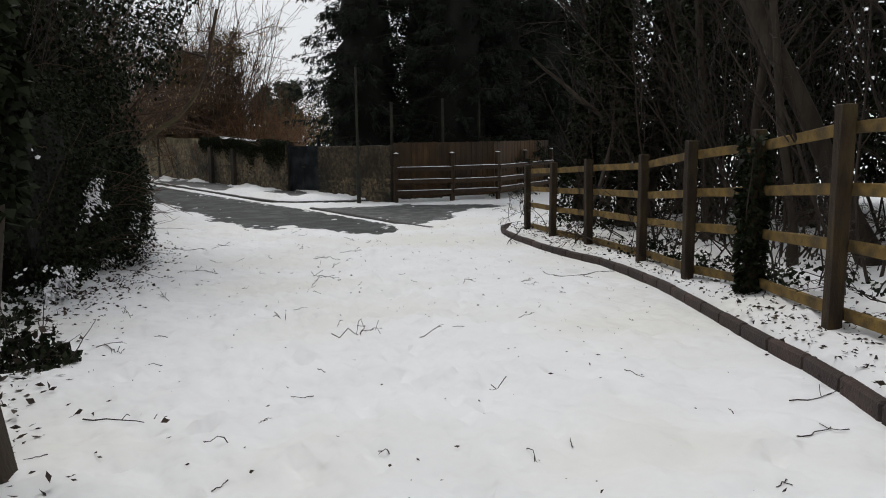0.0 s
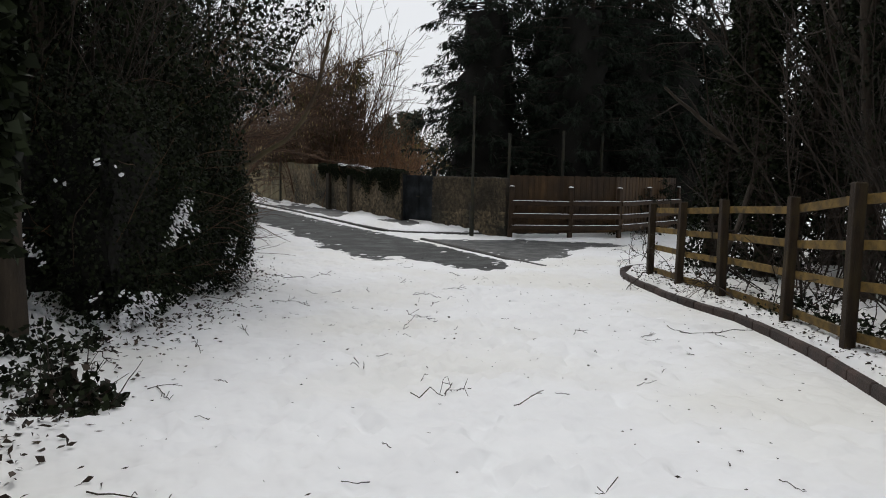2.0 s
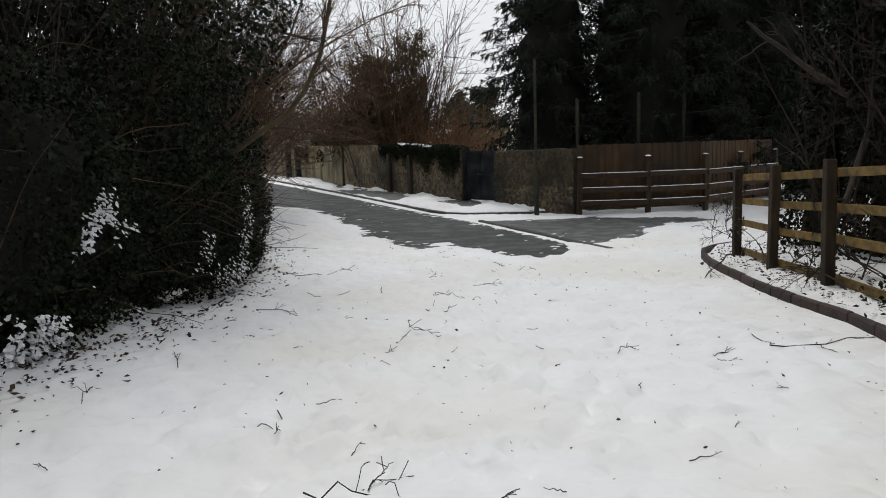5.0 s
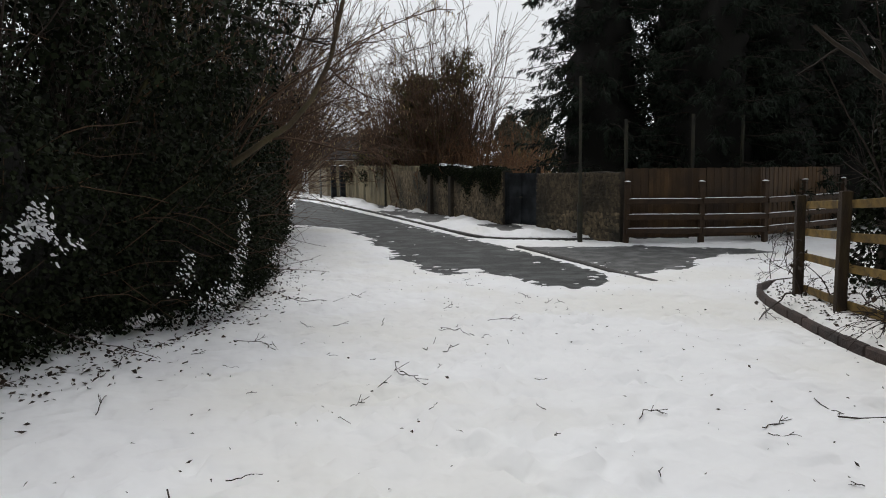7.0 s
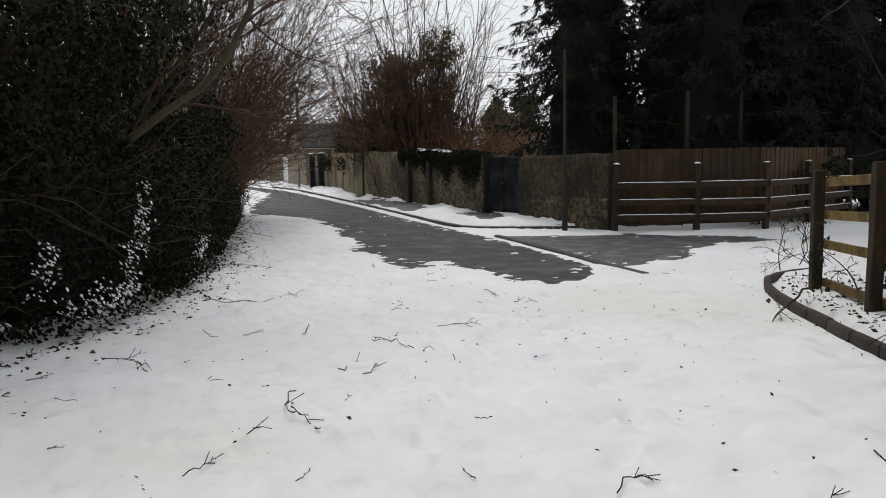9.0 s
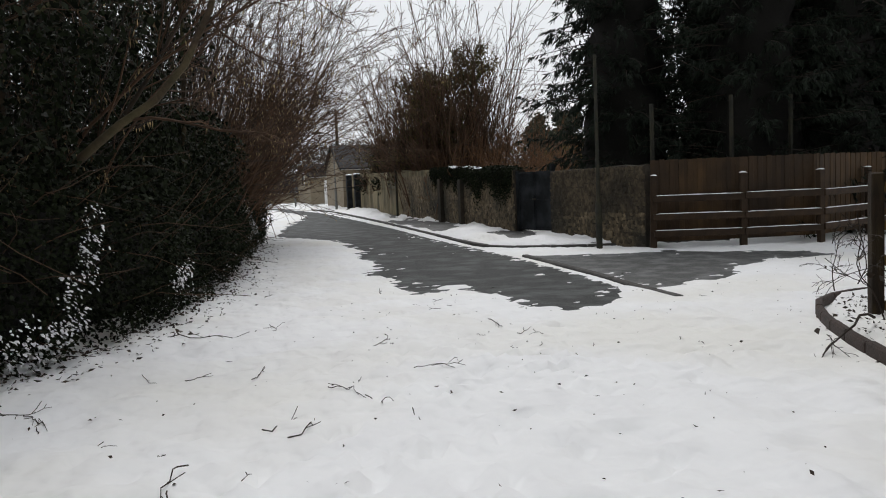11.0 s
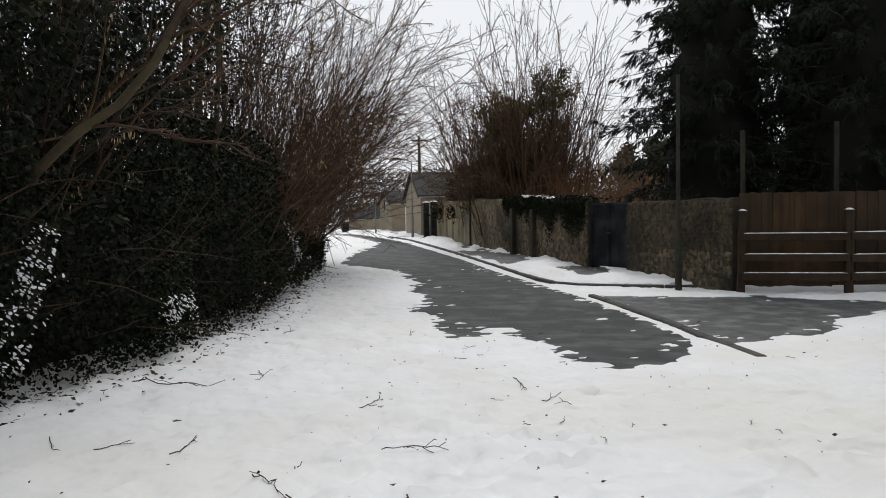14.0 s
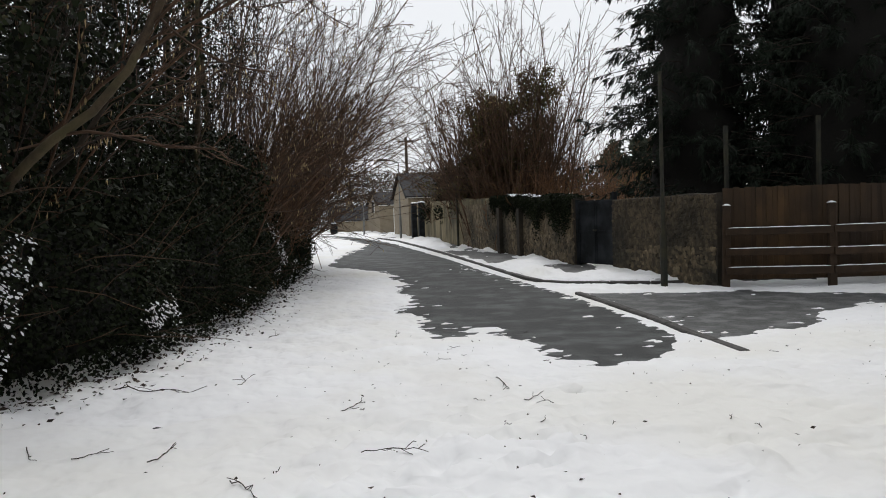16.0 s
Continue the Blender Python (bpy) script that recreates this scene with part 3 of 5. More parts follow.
def conifer(seed, tall, reach, low, label, density=1.0, per=13, size=0.95):
    """A cypress with drooping sprays, built at the origin."""
    rng = np.random.default_rng(seed)
    ob = empty("conifer", pose(0, 0, 0), label, "tree", "conifers behind the wall")
    P = stems(np.zeros((1, 3)), np.array([[0, 0, 1.0]]), np.array([tall]), 12, 0.015, (0, 0, 0), rng)
    R = 0.2 * np.linspace(1, 0.1, 12)[None]
    mesh_object("trunk", *tubes(P, R, 9), BARK, smooth=True, parent=ob)
    nb = int(tall * 36 * density)
    z = low + (tall - low) * rng.uniform(0, 1, nb) ** 1.15
    a = rng.uniform(0, 2 * np.pi, nb)
    k = np.clip((tall - z) / (tall - low), 0.03, 1)
    L = reach * (0.35 + 0.65 * k ** 0.7) * rng.uniform(0.55, 1.15, nb)
    start = np.column_stack([np.zeros((nb, 2)), z])
    way = np.column_stack([np.cos(a), np.sin(a), rng.uniform(-0.05, 0.35, nb)])
    B = stems(start, way, L, 8, 0.05, (0, 0, -0.05), rng)
    RB = np.linspace(0.03, 0.006, 8)[None] * np.ones((nb, 1))
    crown("bough_growth", ob, [tubes(B, RB, 3)], TWIG_DARK)
    S, RS = side_shoots(B, RB, 10, 4, 0.27, 0.6, 0.08, (0, 0, -0.14), rng, 0.35)
    ns = len(S)
    kk = np.repeat(np.arange(ns), per)
    t = rng.uniform(0, 2.999, ns * per)
    i = t.astype(int)
    at = S[kk, i] * (1 - (t - i))[:, None] + S[kk, i + 1] * (t - i)[:, None]
    d = unit(S[kk, i + 1] - S[kk, i])
    way = d * 0.8 + rng.normal(0, 0.4, at.shape) - [0, 0, 0.7]
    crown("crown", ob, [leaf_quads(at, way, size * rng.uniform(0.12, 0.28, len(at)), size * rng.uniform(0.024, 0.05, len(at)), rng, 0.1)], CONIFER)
    # Near-black cone inside the sprays, put there for their inner shade
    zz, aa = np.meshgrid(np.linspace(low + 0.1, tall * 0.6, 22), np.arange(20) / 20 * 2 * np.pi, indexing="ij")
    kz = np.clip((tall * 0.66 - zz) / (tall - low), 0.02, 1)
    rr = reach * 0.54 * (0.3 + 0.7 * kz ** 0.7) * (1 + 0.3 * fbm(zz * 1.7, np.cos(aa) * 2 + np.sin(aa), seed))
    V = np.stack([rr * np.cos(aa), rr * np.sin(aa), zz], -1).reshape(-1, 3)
    i, j = np.meshgrid(np.arange(21), np.arange(20), indexing="ij")
    j2 = (j + 1) % 20
    F = np.stack([i * 20 + j, i * 20 + j2, (i + 1) * 20 + j2, (i + 1) * 20 + j], -1).reshape(-1, 4)
    mesh_object("shade_shell", V, F, SHADE_CORE, smooth=True, parent=ob)
    return ob


def ivy_hedge(name, line, tall, thick, seed, label, per_m2=1050, snow=0, mat=None, leaf=0.05, stems_per_m=8, snow_cut=0.26, snow_fall=0.75, snow_freq=1.25, pad=0.05, snow_fade=0.0):
    """A dense ivy-grown hedge along a line (outer foot), bulging and ragged, over a shell blackened for inner shade."""
    rng = np.random.default_rng(seed)
    pts = resample(line, 0.2)
    ob = empty(name, pose(0, 0, 0), label, "hedge", "hedges along the lane")
    seg = np.diff(pts, axis=0)
    nrm = np.stack([seg[:, 1], -seg[:, 0]], 1) / np.hypot(*seg.T)[:, None]
    nrm = np.concatenate([nrm, nrm[-1:]])
    length = 0.2 * (len(pts) - 1)

    def surface(s, h, inset):
        i = np.clip(s / 0.2, 0, len(pts) - 1.001)
        j = i.astype(int)
        f = (i - j)[:, None]
        p = pts[j] * (1 - f) + pts[j + 1] * f
        q = nrm[j]
        top = tall * (1 + 0.26 * fbm(s * 0.6, s * 0 + 3.3, seed, 4))
        u = h * top
        bulge = -0.1 + 0.28 * np.sin(np.clip(h, 0, 1) * 2.6) + 0.22 * fbm(s * 0.9, u * 1.1, seed + 5, 3) - 1.1 * np.clip(h - 0.72, 0, 1) ** 1.3 * thick
        off = bulge - inset
        xy = p + q * off[:, None]
        z = height(xy[:, 0], xy[:, 1]) + u - 0.03
        return np.column_stack([xy, z]), q
    ns, nh = len(pts) * 2, 14
    S, Hh = np.meshgrid(np.linspace(0, length, ns), np.linspace(0, 1, nh))
    V, _ = surface(S.ravel(), Hh.ravel() * 0.8, np.full(S.size, 0.5))
    V += rng.normal(0, 0.03, V.shape)
    i = (np.arange(nh - 1)[:, None] * ns + np.arange(ns - 1)[None]).ravel()
    F = np.stack([i, i + 1, i + ns + 1, i + ns], 1)
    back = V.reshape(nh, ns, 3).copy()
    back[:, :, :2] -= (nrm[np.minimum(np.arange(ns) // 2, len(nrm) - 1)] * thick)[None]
    # Near-black shell, front and back: the hedge's inner shade as a surface
    mesh_object("shade_shell", *merge([(V, F), (back.reshape(-1, 3), F[:, ::-1])]), SHADE_CORE, smooth=True, parent=ob)
    n = int(length * tall * per_m2)
    s, h = rng.uniform(0, length, n), rng.uniform(0, 1, n)
    at, q = surface(s, h, rng.uniform(-0.06, 0.38, n) ** 1.0)
    way = np.column_stack([q * 0.7, -0.6 * np.ones(n)]) + rng.normal(0, 0.55, (n, 3))
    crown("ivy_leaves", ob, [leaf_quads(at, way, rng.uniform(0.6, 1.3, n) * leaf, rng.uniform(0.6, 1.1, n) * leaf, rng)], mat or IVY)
    m = int(length * stems_per_m)
    s = rng.uniform(0, length, m)
    st, q = surface(s, rng.uniform(0.1, 0.9, m), np.full(m, 0.3))
    P = stems(st, np.column_stack([q * 0.9, rng.uniform(-0.2, 1.2, m)]) + rng.normal(0, 0.4, (m, 3)), rng.uniform(0.4, 1.5, m), 6, 0.2, (0, 0, -0.02), rng)
    crown("loose_brushwood", ob, [tubes(P, np.linspace(0.007, 0.003, 6)[None] * np.ones((m, 1)), 3)], TWIG)
    if snow:
        c = snow * 26
        s, h = rng.uniform(0, length, c), rng.uniform(0, 0.75, c)
        keep = fbm(s * snow_freq, h * tall * snow_freq * 1.3, seed + 9, 4) > snow_cut + snow_fall * h + snow_fade * (s / length) ** 2 + rng.normal(0, 0.1, c)
        s, h = s[keep], h[keep]
        at, q = surface(s, h, rng.uniform(-0.09, 0.06, len(s)))
        crown("snow", ob, [snow_pads(at, rng.uniform(0.014, pad, len(s)), np.column_stack([q * 0.75, np.full(len(s), 0.7)]), rng)], SNOW_CAP, "clumps of snow caught on the leaves")
    return ob


def thicket(line, low, high, depth, layers, seed, label, mat, leaf=0.085, gap=0.0, stems_per_m=3.0, inset=0.4, wide=0.75, stem_mat=None, overhang=0.0, front=1.6, name="evergreen_thicket"):
    """A deep mass of leaves and thin upright stems along a line, on its left side; patches thin out where gap is high."""
    rng = np.random.default_rng(seed)
    pts = resample(line, 0.25)
    seg = np.diff(pts, axis=0)
    nrm = np.stack([-seg[:, 1], seg[:, 0]], 1) / np.hypot(*seg.T)[:, None]
    length = 0.25 * (len(pts) - 1)
    ob = empty(name, pose(0, 0, 0), label, "shrub", kind="stuff")
    leaf = leaf * 1.05
    n = int(length * (high - low) * layers / (leaf * leaf * wide * 0.5))

    def place(s, d):
        i = np.clip(s / 0.25, 0, len(pts) - 1.001)
        j = i.astype(int)
        f = (i - j)[:, None]
        return pts[j] * (1 - f) + pts[j + 1] * f + nrm[j] * d[:, None]
    s, d = rng.uniform(0, length, n), inset + depth * rng.uniform(0, 1, n) ** front
    h = rng.uniform(low, high, n)
    d = d + 0.45 * fbm(s * 0.7, h * 0.8, seed, 3) - overhang * np.clip(h - 1.8, 0, 5)
    keep = fbm(s * 0.8 + d * 0.9, h * 0.75 + d * 0.5, seed + 3, 4) > gap + rng.normal(0, 0.25, n)
    s, d, h = s[keep], d[keep], h[keep]
    xy = place(s, d)
    z = height(xy[:, 0], xy[:, 1]) + h
    way = rng.normal(0, 0.7, (len(z), 3)) - [0, 0, 0.6]
    crown("foliage", ob, [leaf_quads(np.column_stack([xy, z]), way, rng.uniform(0.6, 1.4, len(z)) * leaf, rng.uniform(0.6, 1.2, len(z)) * leaf * wide, rng)], mat)["kind"] = "stuff"
    m = int(length * stems_per_m)
    if not m:
        return ob
    xy = place(rng.uniform(0, length, m), inset + depth * rng.uniform(0, 1, m))
    z = height(xy[:, 0], xy[:, 1]) - 0.05
    P = stems(np.column_stack([xy, z]), np.column_stack([rng.normal(0, 0.12, (m, 2)), np.ones(m)]), rng.uniform(0.5, 1.1, m) * high, 9, 0.06, (0, 0, 0.01), rng)
    R = rng.uniform(0.012, 0.045, (m, 1)) * np.linspace(1, 0.3, 9)[None]
    P1, R1 = side_shoots(P, R, 5, 6, 0.24, 0.6, 0.12, (0, 0, 0.02), rng)
    P2, R2 = side_shoots(P1, R1, 3, 4, 0.5, 0.6, 0.14, (0, 0, 0), rng)
    crown("stems", ob, [tubes(P, R, 4), tubes(P1, np.maximum(R1, 0.006), 3), tubes(P2, np.maximum(R2, 0.004), 3)], stem_mat or TWIG_DARK)["kind"] = "stuff"
    return ob


def bent_tree(points, r0, r1, label, seed, mat, limbs=8, name="woodland_tree", low=0.4, frac=0.35):
    """A tree whose trunk follows given points."""
    rng = np.random.default_rng(seed)
    x, y = points[0][:2]
    ob = empty(name, pose(x, y, ground_at(x, y) - 0.1), label, "tree", "trees left of the lane")
    P = resample([np.array(p) - np.array([x, y, points[0][2]]) for p in points], 0.3)
    P = (P + np.vstack([np.zeros(3), rng.normal(0, 0.025, (len(P) - 1, 3))]))[None]
    R = np.linspace(r0, r1, P.shape[1])[None]
    mesh_object("trunk", *tubes(P, R, 9), mat, smooth=True, parent=ob)
    P1, R1 = side_shoots(P, R, limbs, 7, frac, 0.6, 0.1, (0, 0, 0.03), rng, low, 0.4)
    P2, R2 = side_shoots(P1, R1, 6, 6, 0.5, 0.55, 0.12, (0, 0, 0.02), rng)
    P3, R3 = side_shoots(P2, R2, 4, 4, 0.5, 0.55, 0.12, (0, 0, 0.02), rng)
    crown("brushwood", ob, [tubes(P1, np.maximum(R1, 0.008), 4), tubes(P2, np.maximum(R2, 0.005), 3), tubes(P3, np.maximum(R3, 0.0035), 3)], TWIG)
    return ob

# ---------------------------------------------------------------- kerbs
kerb_run("kerb_lane_edging", [(x - 0.05, y + 0.035) for x, y in EDGE_LINE], 0.6, 0.085, 0.15, 0.0, EDGING, "dark brown edging stones along the snowy bank")
kerb_run("kerb_road", KERB_LINE[:3], 0.9, 0.14, 0.062, 0.0, KERB, "flush then raised concrete kerb between road and footway")
kerb_run("kerb_footway", [(16.5, 23.05), (14.5, 23.35), (13.0, 23.65), (11.6, 24.2), (10.8, 25.0), (10.5, 27.6), (9.72, 38.6), (8.05, 55.8)], 0.9, 0.13, 0.10, 0.0, KERB, "low concrete kerb along the footway, edged with snow")

def snow_strip(L, width, tall, rng):
    """A soft ridge of snow along x."""
    n = max(3, int(L / 0.12))
    V, F = [], []
    for i in range(n + 1):
        x = L * i / n
        k = rng.uniform(0.6, 1.1) * (0.3 if i in (0, n) else 1)
        for y, z in ((-0.5, 0), (-0.35, 0.8), (0.0, 1.0), (0.35, 0.8), (0.5, 0)):
            V.append((x, y * width, z * tall * k - 0.002))
    for i in range(n):
        for j in range(4):
            q = i * 5 + j
            F.append((q, q + 5, q + 6, q + 1))
    F += [(0, 1, 2, 3, 4), tuple(n * 5 + j for j in (4, 3, 2, 1, 0))]
    return V, F


# ---------------------------------------------------------------- stone wall and gate


def stone_meshes(n, mat):
    rng = np.random.default_rng(11)
    out = []
    for _ in range(n):
        bm = bmesh.new()
        bmesh.ops.create_cube(bm, size=1)
        bmesh.ops.bevel(bm, geom=list(bm.edges), offset=0.2, segments=1, affect="EDGES")
        for v in bm.verts:
            v.co += Vector(rng.uniform(-0.09, 0.09, 3))
        me = bpy.data.meshes.new("stone")
        bm.to_mesh(me)
        bm.free()
        me.materials.append(mat)
        out.append(me)
    return out


STONES = stone_meshes(12, STONE)


def wall_run(name, a, b, tops, thick, mat, label, stones=True, seed=1, pitch=1.0):
    """A wall from a to b whose top goes from tops[0] to tops[1]; rubble faces are stones of their own."""
    a, b = np.array(a), np.array(b)
    L = float(np.hypot(*(b - a)))
    ang = math.degrees(math.atan2(b[1] - a[1], b[0] - a[0]))
    za = min(ground_at(*a), ground_at(*b)) - 0.15
    rng = np.random.default_rng(seed)
    n = max(2, int(L / 0.35))
    bm = bmesh.new()
    rows = []
    for i in range(n + 1):
        u = i / n
        top = tops[0] + (tops[1] - tops[0]) * u + rng.uniform(-0.025, 0.025)
        ring = []
        for y, z in ((0, za), (0, (za + top) / 2), (0, top - 0.03), (0.04, top), (thick - 0.04, top), (thick, top - 0.03), (thick, za)):
            ring.append(bm.verts.new((u * L, y + (rng.uniform(-0.012, 0.012) if z > za else 0), z)))
        rows.append(ring)
    for r, s in zip(rows, rows[1:]):
        for j in range(len(r) - 1):
            bm.faces.new((r[j], r[j + 1], s[j + 1], s[j]))
    bm.faces.new(rows[0])
    bm.faces.new(rows[-1])
    bmesh.ops.recalc_face_normals(bm, faces=bm.faces)
    wall = part(name, bm, mat)
    wall.matrix_world = pose(a[0], a[1], 0, 0, 0, ang)
    tagged(wall, label, "wall", kind="structure")
    if stones:
        count, row, z, rest = 0, 0, za + 0.12, []
        while z < min(tops) - 0.04:
            x = 0.05 + (0.1 if row % 2 else 0.0)
            while x < L - 0.05:
                me = STONES[int(rng.integers(0, len(STONES)))]
                wide, tall = rng.uniform(0.13, 0.29) * pitch, rng.uniform(0.1, 0.2) * pitch
                place = Matrix.LocRotScale((min(max(x + rng.uniform(-0.04, 0.04) * pitch, wide * 0.5), L - wide * 0.5), rng.uniform(-0.004, 0.012), z + rng.uniform(-0.03, 0.03) * pitch),
                                           Euler((0, rng.normal(0, 0.4), 0)), (wide, rng.uniform(0.035, 0.06), tall))
                if count < 290:
                    ob = new("stone", me)
                    ob.parent = wall
                    ob.matrix_local = place
                else:
                    rest.append((np.array([place @ v.co for v in me.vertices]), [tuple(p.vertices) for p in me.polygons]))
                count += 1
                x += rng.uniform(0.14, 0.22) * pitch
            z += 0.14 * pitch
            row += 1
        if rest:
            vs, fs, o = [], [], 0
            for v, f in rest:
                vs.append(v)
                fs += [tuple(k + o for k in q) for q in f]
                o += len(v)
            mesh_object("stonework", np.concatenate(vs), fs, STONE, parent=wall)["kind"] = "stuff"
    return wall


w = WALL_LINE
wall_run("wall_1", w[1], w[0], (1.2, 1.22), 0.35, MORTAR, "rubble stone boundary wall between gate and fence", seed=2, pitch=0.66)
wall_run("wall_2", w[3], w[2], (1.42, 1.3), 0.35, MORTAR, "rubble stone boundary wall, stained and ivy-topped", seed=3, pitch=0.7)
wall_run("wall_3", w[4], w[3], (1.62, 1.42), 0.35, RENDERED, "old stained stone boundary wall beside the footway", seed=4, pitch=0.95)
wall_run("wall_4", w[5], w[4], (1.7, 1.62), 0.35, RENDERED, "long pale stained boundary wall along the footway", stones=False, seed=5)


def buttress(x, y, ang, tall, wide=0.28, out=0.22):
    z = ground_at(x, y)
    ob = part("wall_buttress", prism_bm([(-wide / 2, -0.15), (wide / 2, -0.15), (wide / 2, tall), (-wide / 2, tall)], out, bevel=0.015), RENDERED)
    ob.matrix_world = pose(x, y, z, 0, 0, ang)
    ob.data.materials[0] = MORTAR
    return tagged(ob, "narrow stained stone buttress against the boundary wall", "buttress", kind="structure")


def along_wall(i, u, out=0.0):
    a, b = np.array(w[i]), np.array(w[i + 1])
    d = (b - a) / np.hypot(*(b - a))
    p = a + (b - a) * u + np.array([-d[1], d[0]]) * out
    return p, math.degrees(math.atan2(d[1], d[0]))


for i, u, tall in ((2, 0.93, 1.55), (3, 0.25, 1.6)):
    p, ang = along_wall(i, u, 0.16)
    buttress(p[0], p[1], ang + 180, tall)
p, ang = along_wall(4, 0.02, 0.14)
slim = part("slim_post", box_bm(0.09, 0.09, 2.35, (0, 0, -0.1), 0.012, cuts=3), COLUMN)
slim.matrix_world = pose(p[0], p[1], ground_at(*p), 0, 0, ang)
tagged(slim, "slim dark post standing against the boundary wall", "post")
p, ang = along_wall(4, 0.78, 0.12)
for k in (-0.5, 0.5):
    pier = part("gate_pier", box_bm(0.32, 0.34, 2.0, (0, 0, -0.1), 0.02), GATE)
    q = p + np.array([math.cos(radians(ang)), math.sin(radians(ang))]) * k * 2.2
    pier.matrix_world = pose(q[0], q[1], ground_at(*q), 0, 0, ang)
    tagged(pier, "dark gate pier in the far wall with a snowy cap", "gate pier", "far gate piers")
    v, f = snow_strip(0.34, 0.36, 0.06, np.random.default_rng(2))
    mesh_object("snow_cap", [(x - 0.17, y, z + 1.9) for x, y, z in v], f, SNOW_CAP, True, pier, "cap of snow")


def double_gate(a, b, tall):
    a, b = np.array(a), np.array(b)
    L = float(np.hypot(*(b - a)))
    ang = math.degrees(math.atan2(b[1] - a[1], b[0] - a[0]))
    z = ground_at(*((a + b) / 2)) + 0.02
    ob = empty("metal_gate", pose(a[0], a[1], z, 0, 0, ang), "closed black double gate of scuffed sheet metal in the wall", "gate")
    for x, t in ((0.05, tall + 0.02), (L - 0.05, tall + 0.16)):
        part("gate_post", box_bm(0.1, 0.12, t + 0.1, (x, 0.12, -0.1), 0.01), GATE, ob)
    w2 = (L - 0.2) / 2 - 0.006
    for k in (0, 1):
        x = 0.1 + w2 / 2 + k * (w2 + 0.012)
        leaf = part("gate_leaf", box_bm(w2, 0.03, tall - 0.06, (x, 0.12, 0.04), 0.006), GATE, ob)
        for zz in (0.05, tall * 0.5, tall - 0.1):
            part("gate_rail", box_bm(w2 - 0.04, 0.02, 0.05, (x, 0.095, zz), 0.004), GATE, leaf)
        for sx in (-1, 1):
            part("gate_stile", box_bm(0.045, 0.022, tall - 0.08, (x + sx * (w2 / 2 - 0.03), 0.094, 0.05), 0.004), GATE, leaf)
    part("drop_bolt", box_bm(0.04, 0.04, tall * 0.56, (L / 2, 0.075, 0.04), 0.006), GATE, ob, "black vertical bolt bar")
    part("latch", box_bm(0.14, 0.03, 0.05, (L / 2, 0.07, tall * 0.52), 0.006), COLUMN, ob, "worn grey latch")
    return ob


double_gate(w[2], w[1], 1.72)

# ---------------------------------------------------------------- brown fence across the side entrance
FENCE_PTS = [(14.08, 22.4), (16.08, 21.82), (18.0, 21.6), (20.0, 22.35), (22.2, 23.2)]


def brown_fence():
    ob = empty("close_board_fence", pose(0, 0, 0), "tall brown-stained close-board timber fence", "fence")
    rng = np.random.default_rng(21)
    base = box_bm(0.118, 0.02, 1.0, (0, 0, 0), 0.004)
    me = bpy.data.meshes.new("board")
    base.to_mesh(me)
    base.free()
    me.materials.append(BOARD)
    for a, b in zip(FENCE_PTS, FENCE_PTS[1:]):
        a, b = np.array(a), np.array(b)
        L = np.hypot(*(b - a))
        d = (b - a) / L
        ang = math.degrees(math.atan2(d[1], d[0]))
        n = int(round(L / 0.112))
        for i in range(n):
            p = a + d * (i + 0.5) * L / n + np.array([-d[1], d[0]]) * (0.17 + (0.012 if i % 2 else 0))
            g = new("board", me)
            g.parent = ob
            z = -0.62
            g.matrix_local = Matrix.LocRotScale((p[0], p[1], z), Euler((0, rng.uniform(-0.006, 0.006), radians(ang))), (1, 1, 1.92 + rng.uniform(-0.012, 0.012)))
        for zz in (0.05, 0.95):
            part("back_rail", box_bm(L, 0.05, 0.08, (L / 2, 0.23, zz), 0.005, m=pose(a[0], a[1], 0, 0, 0, ang)), BOARD, ob)
    return ob


brown_fence()


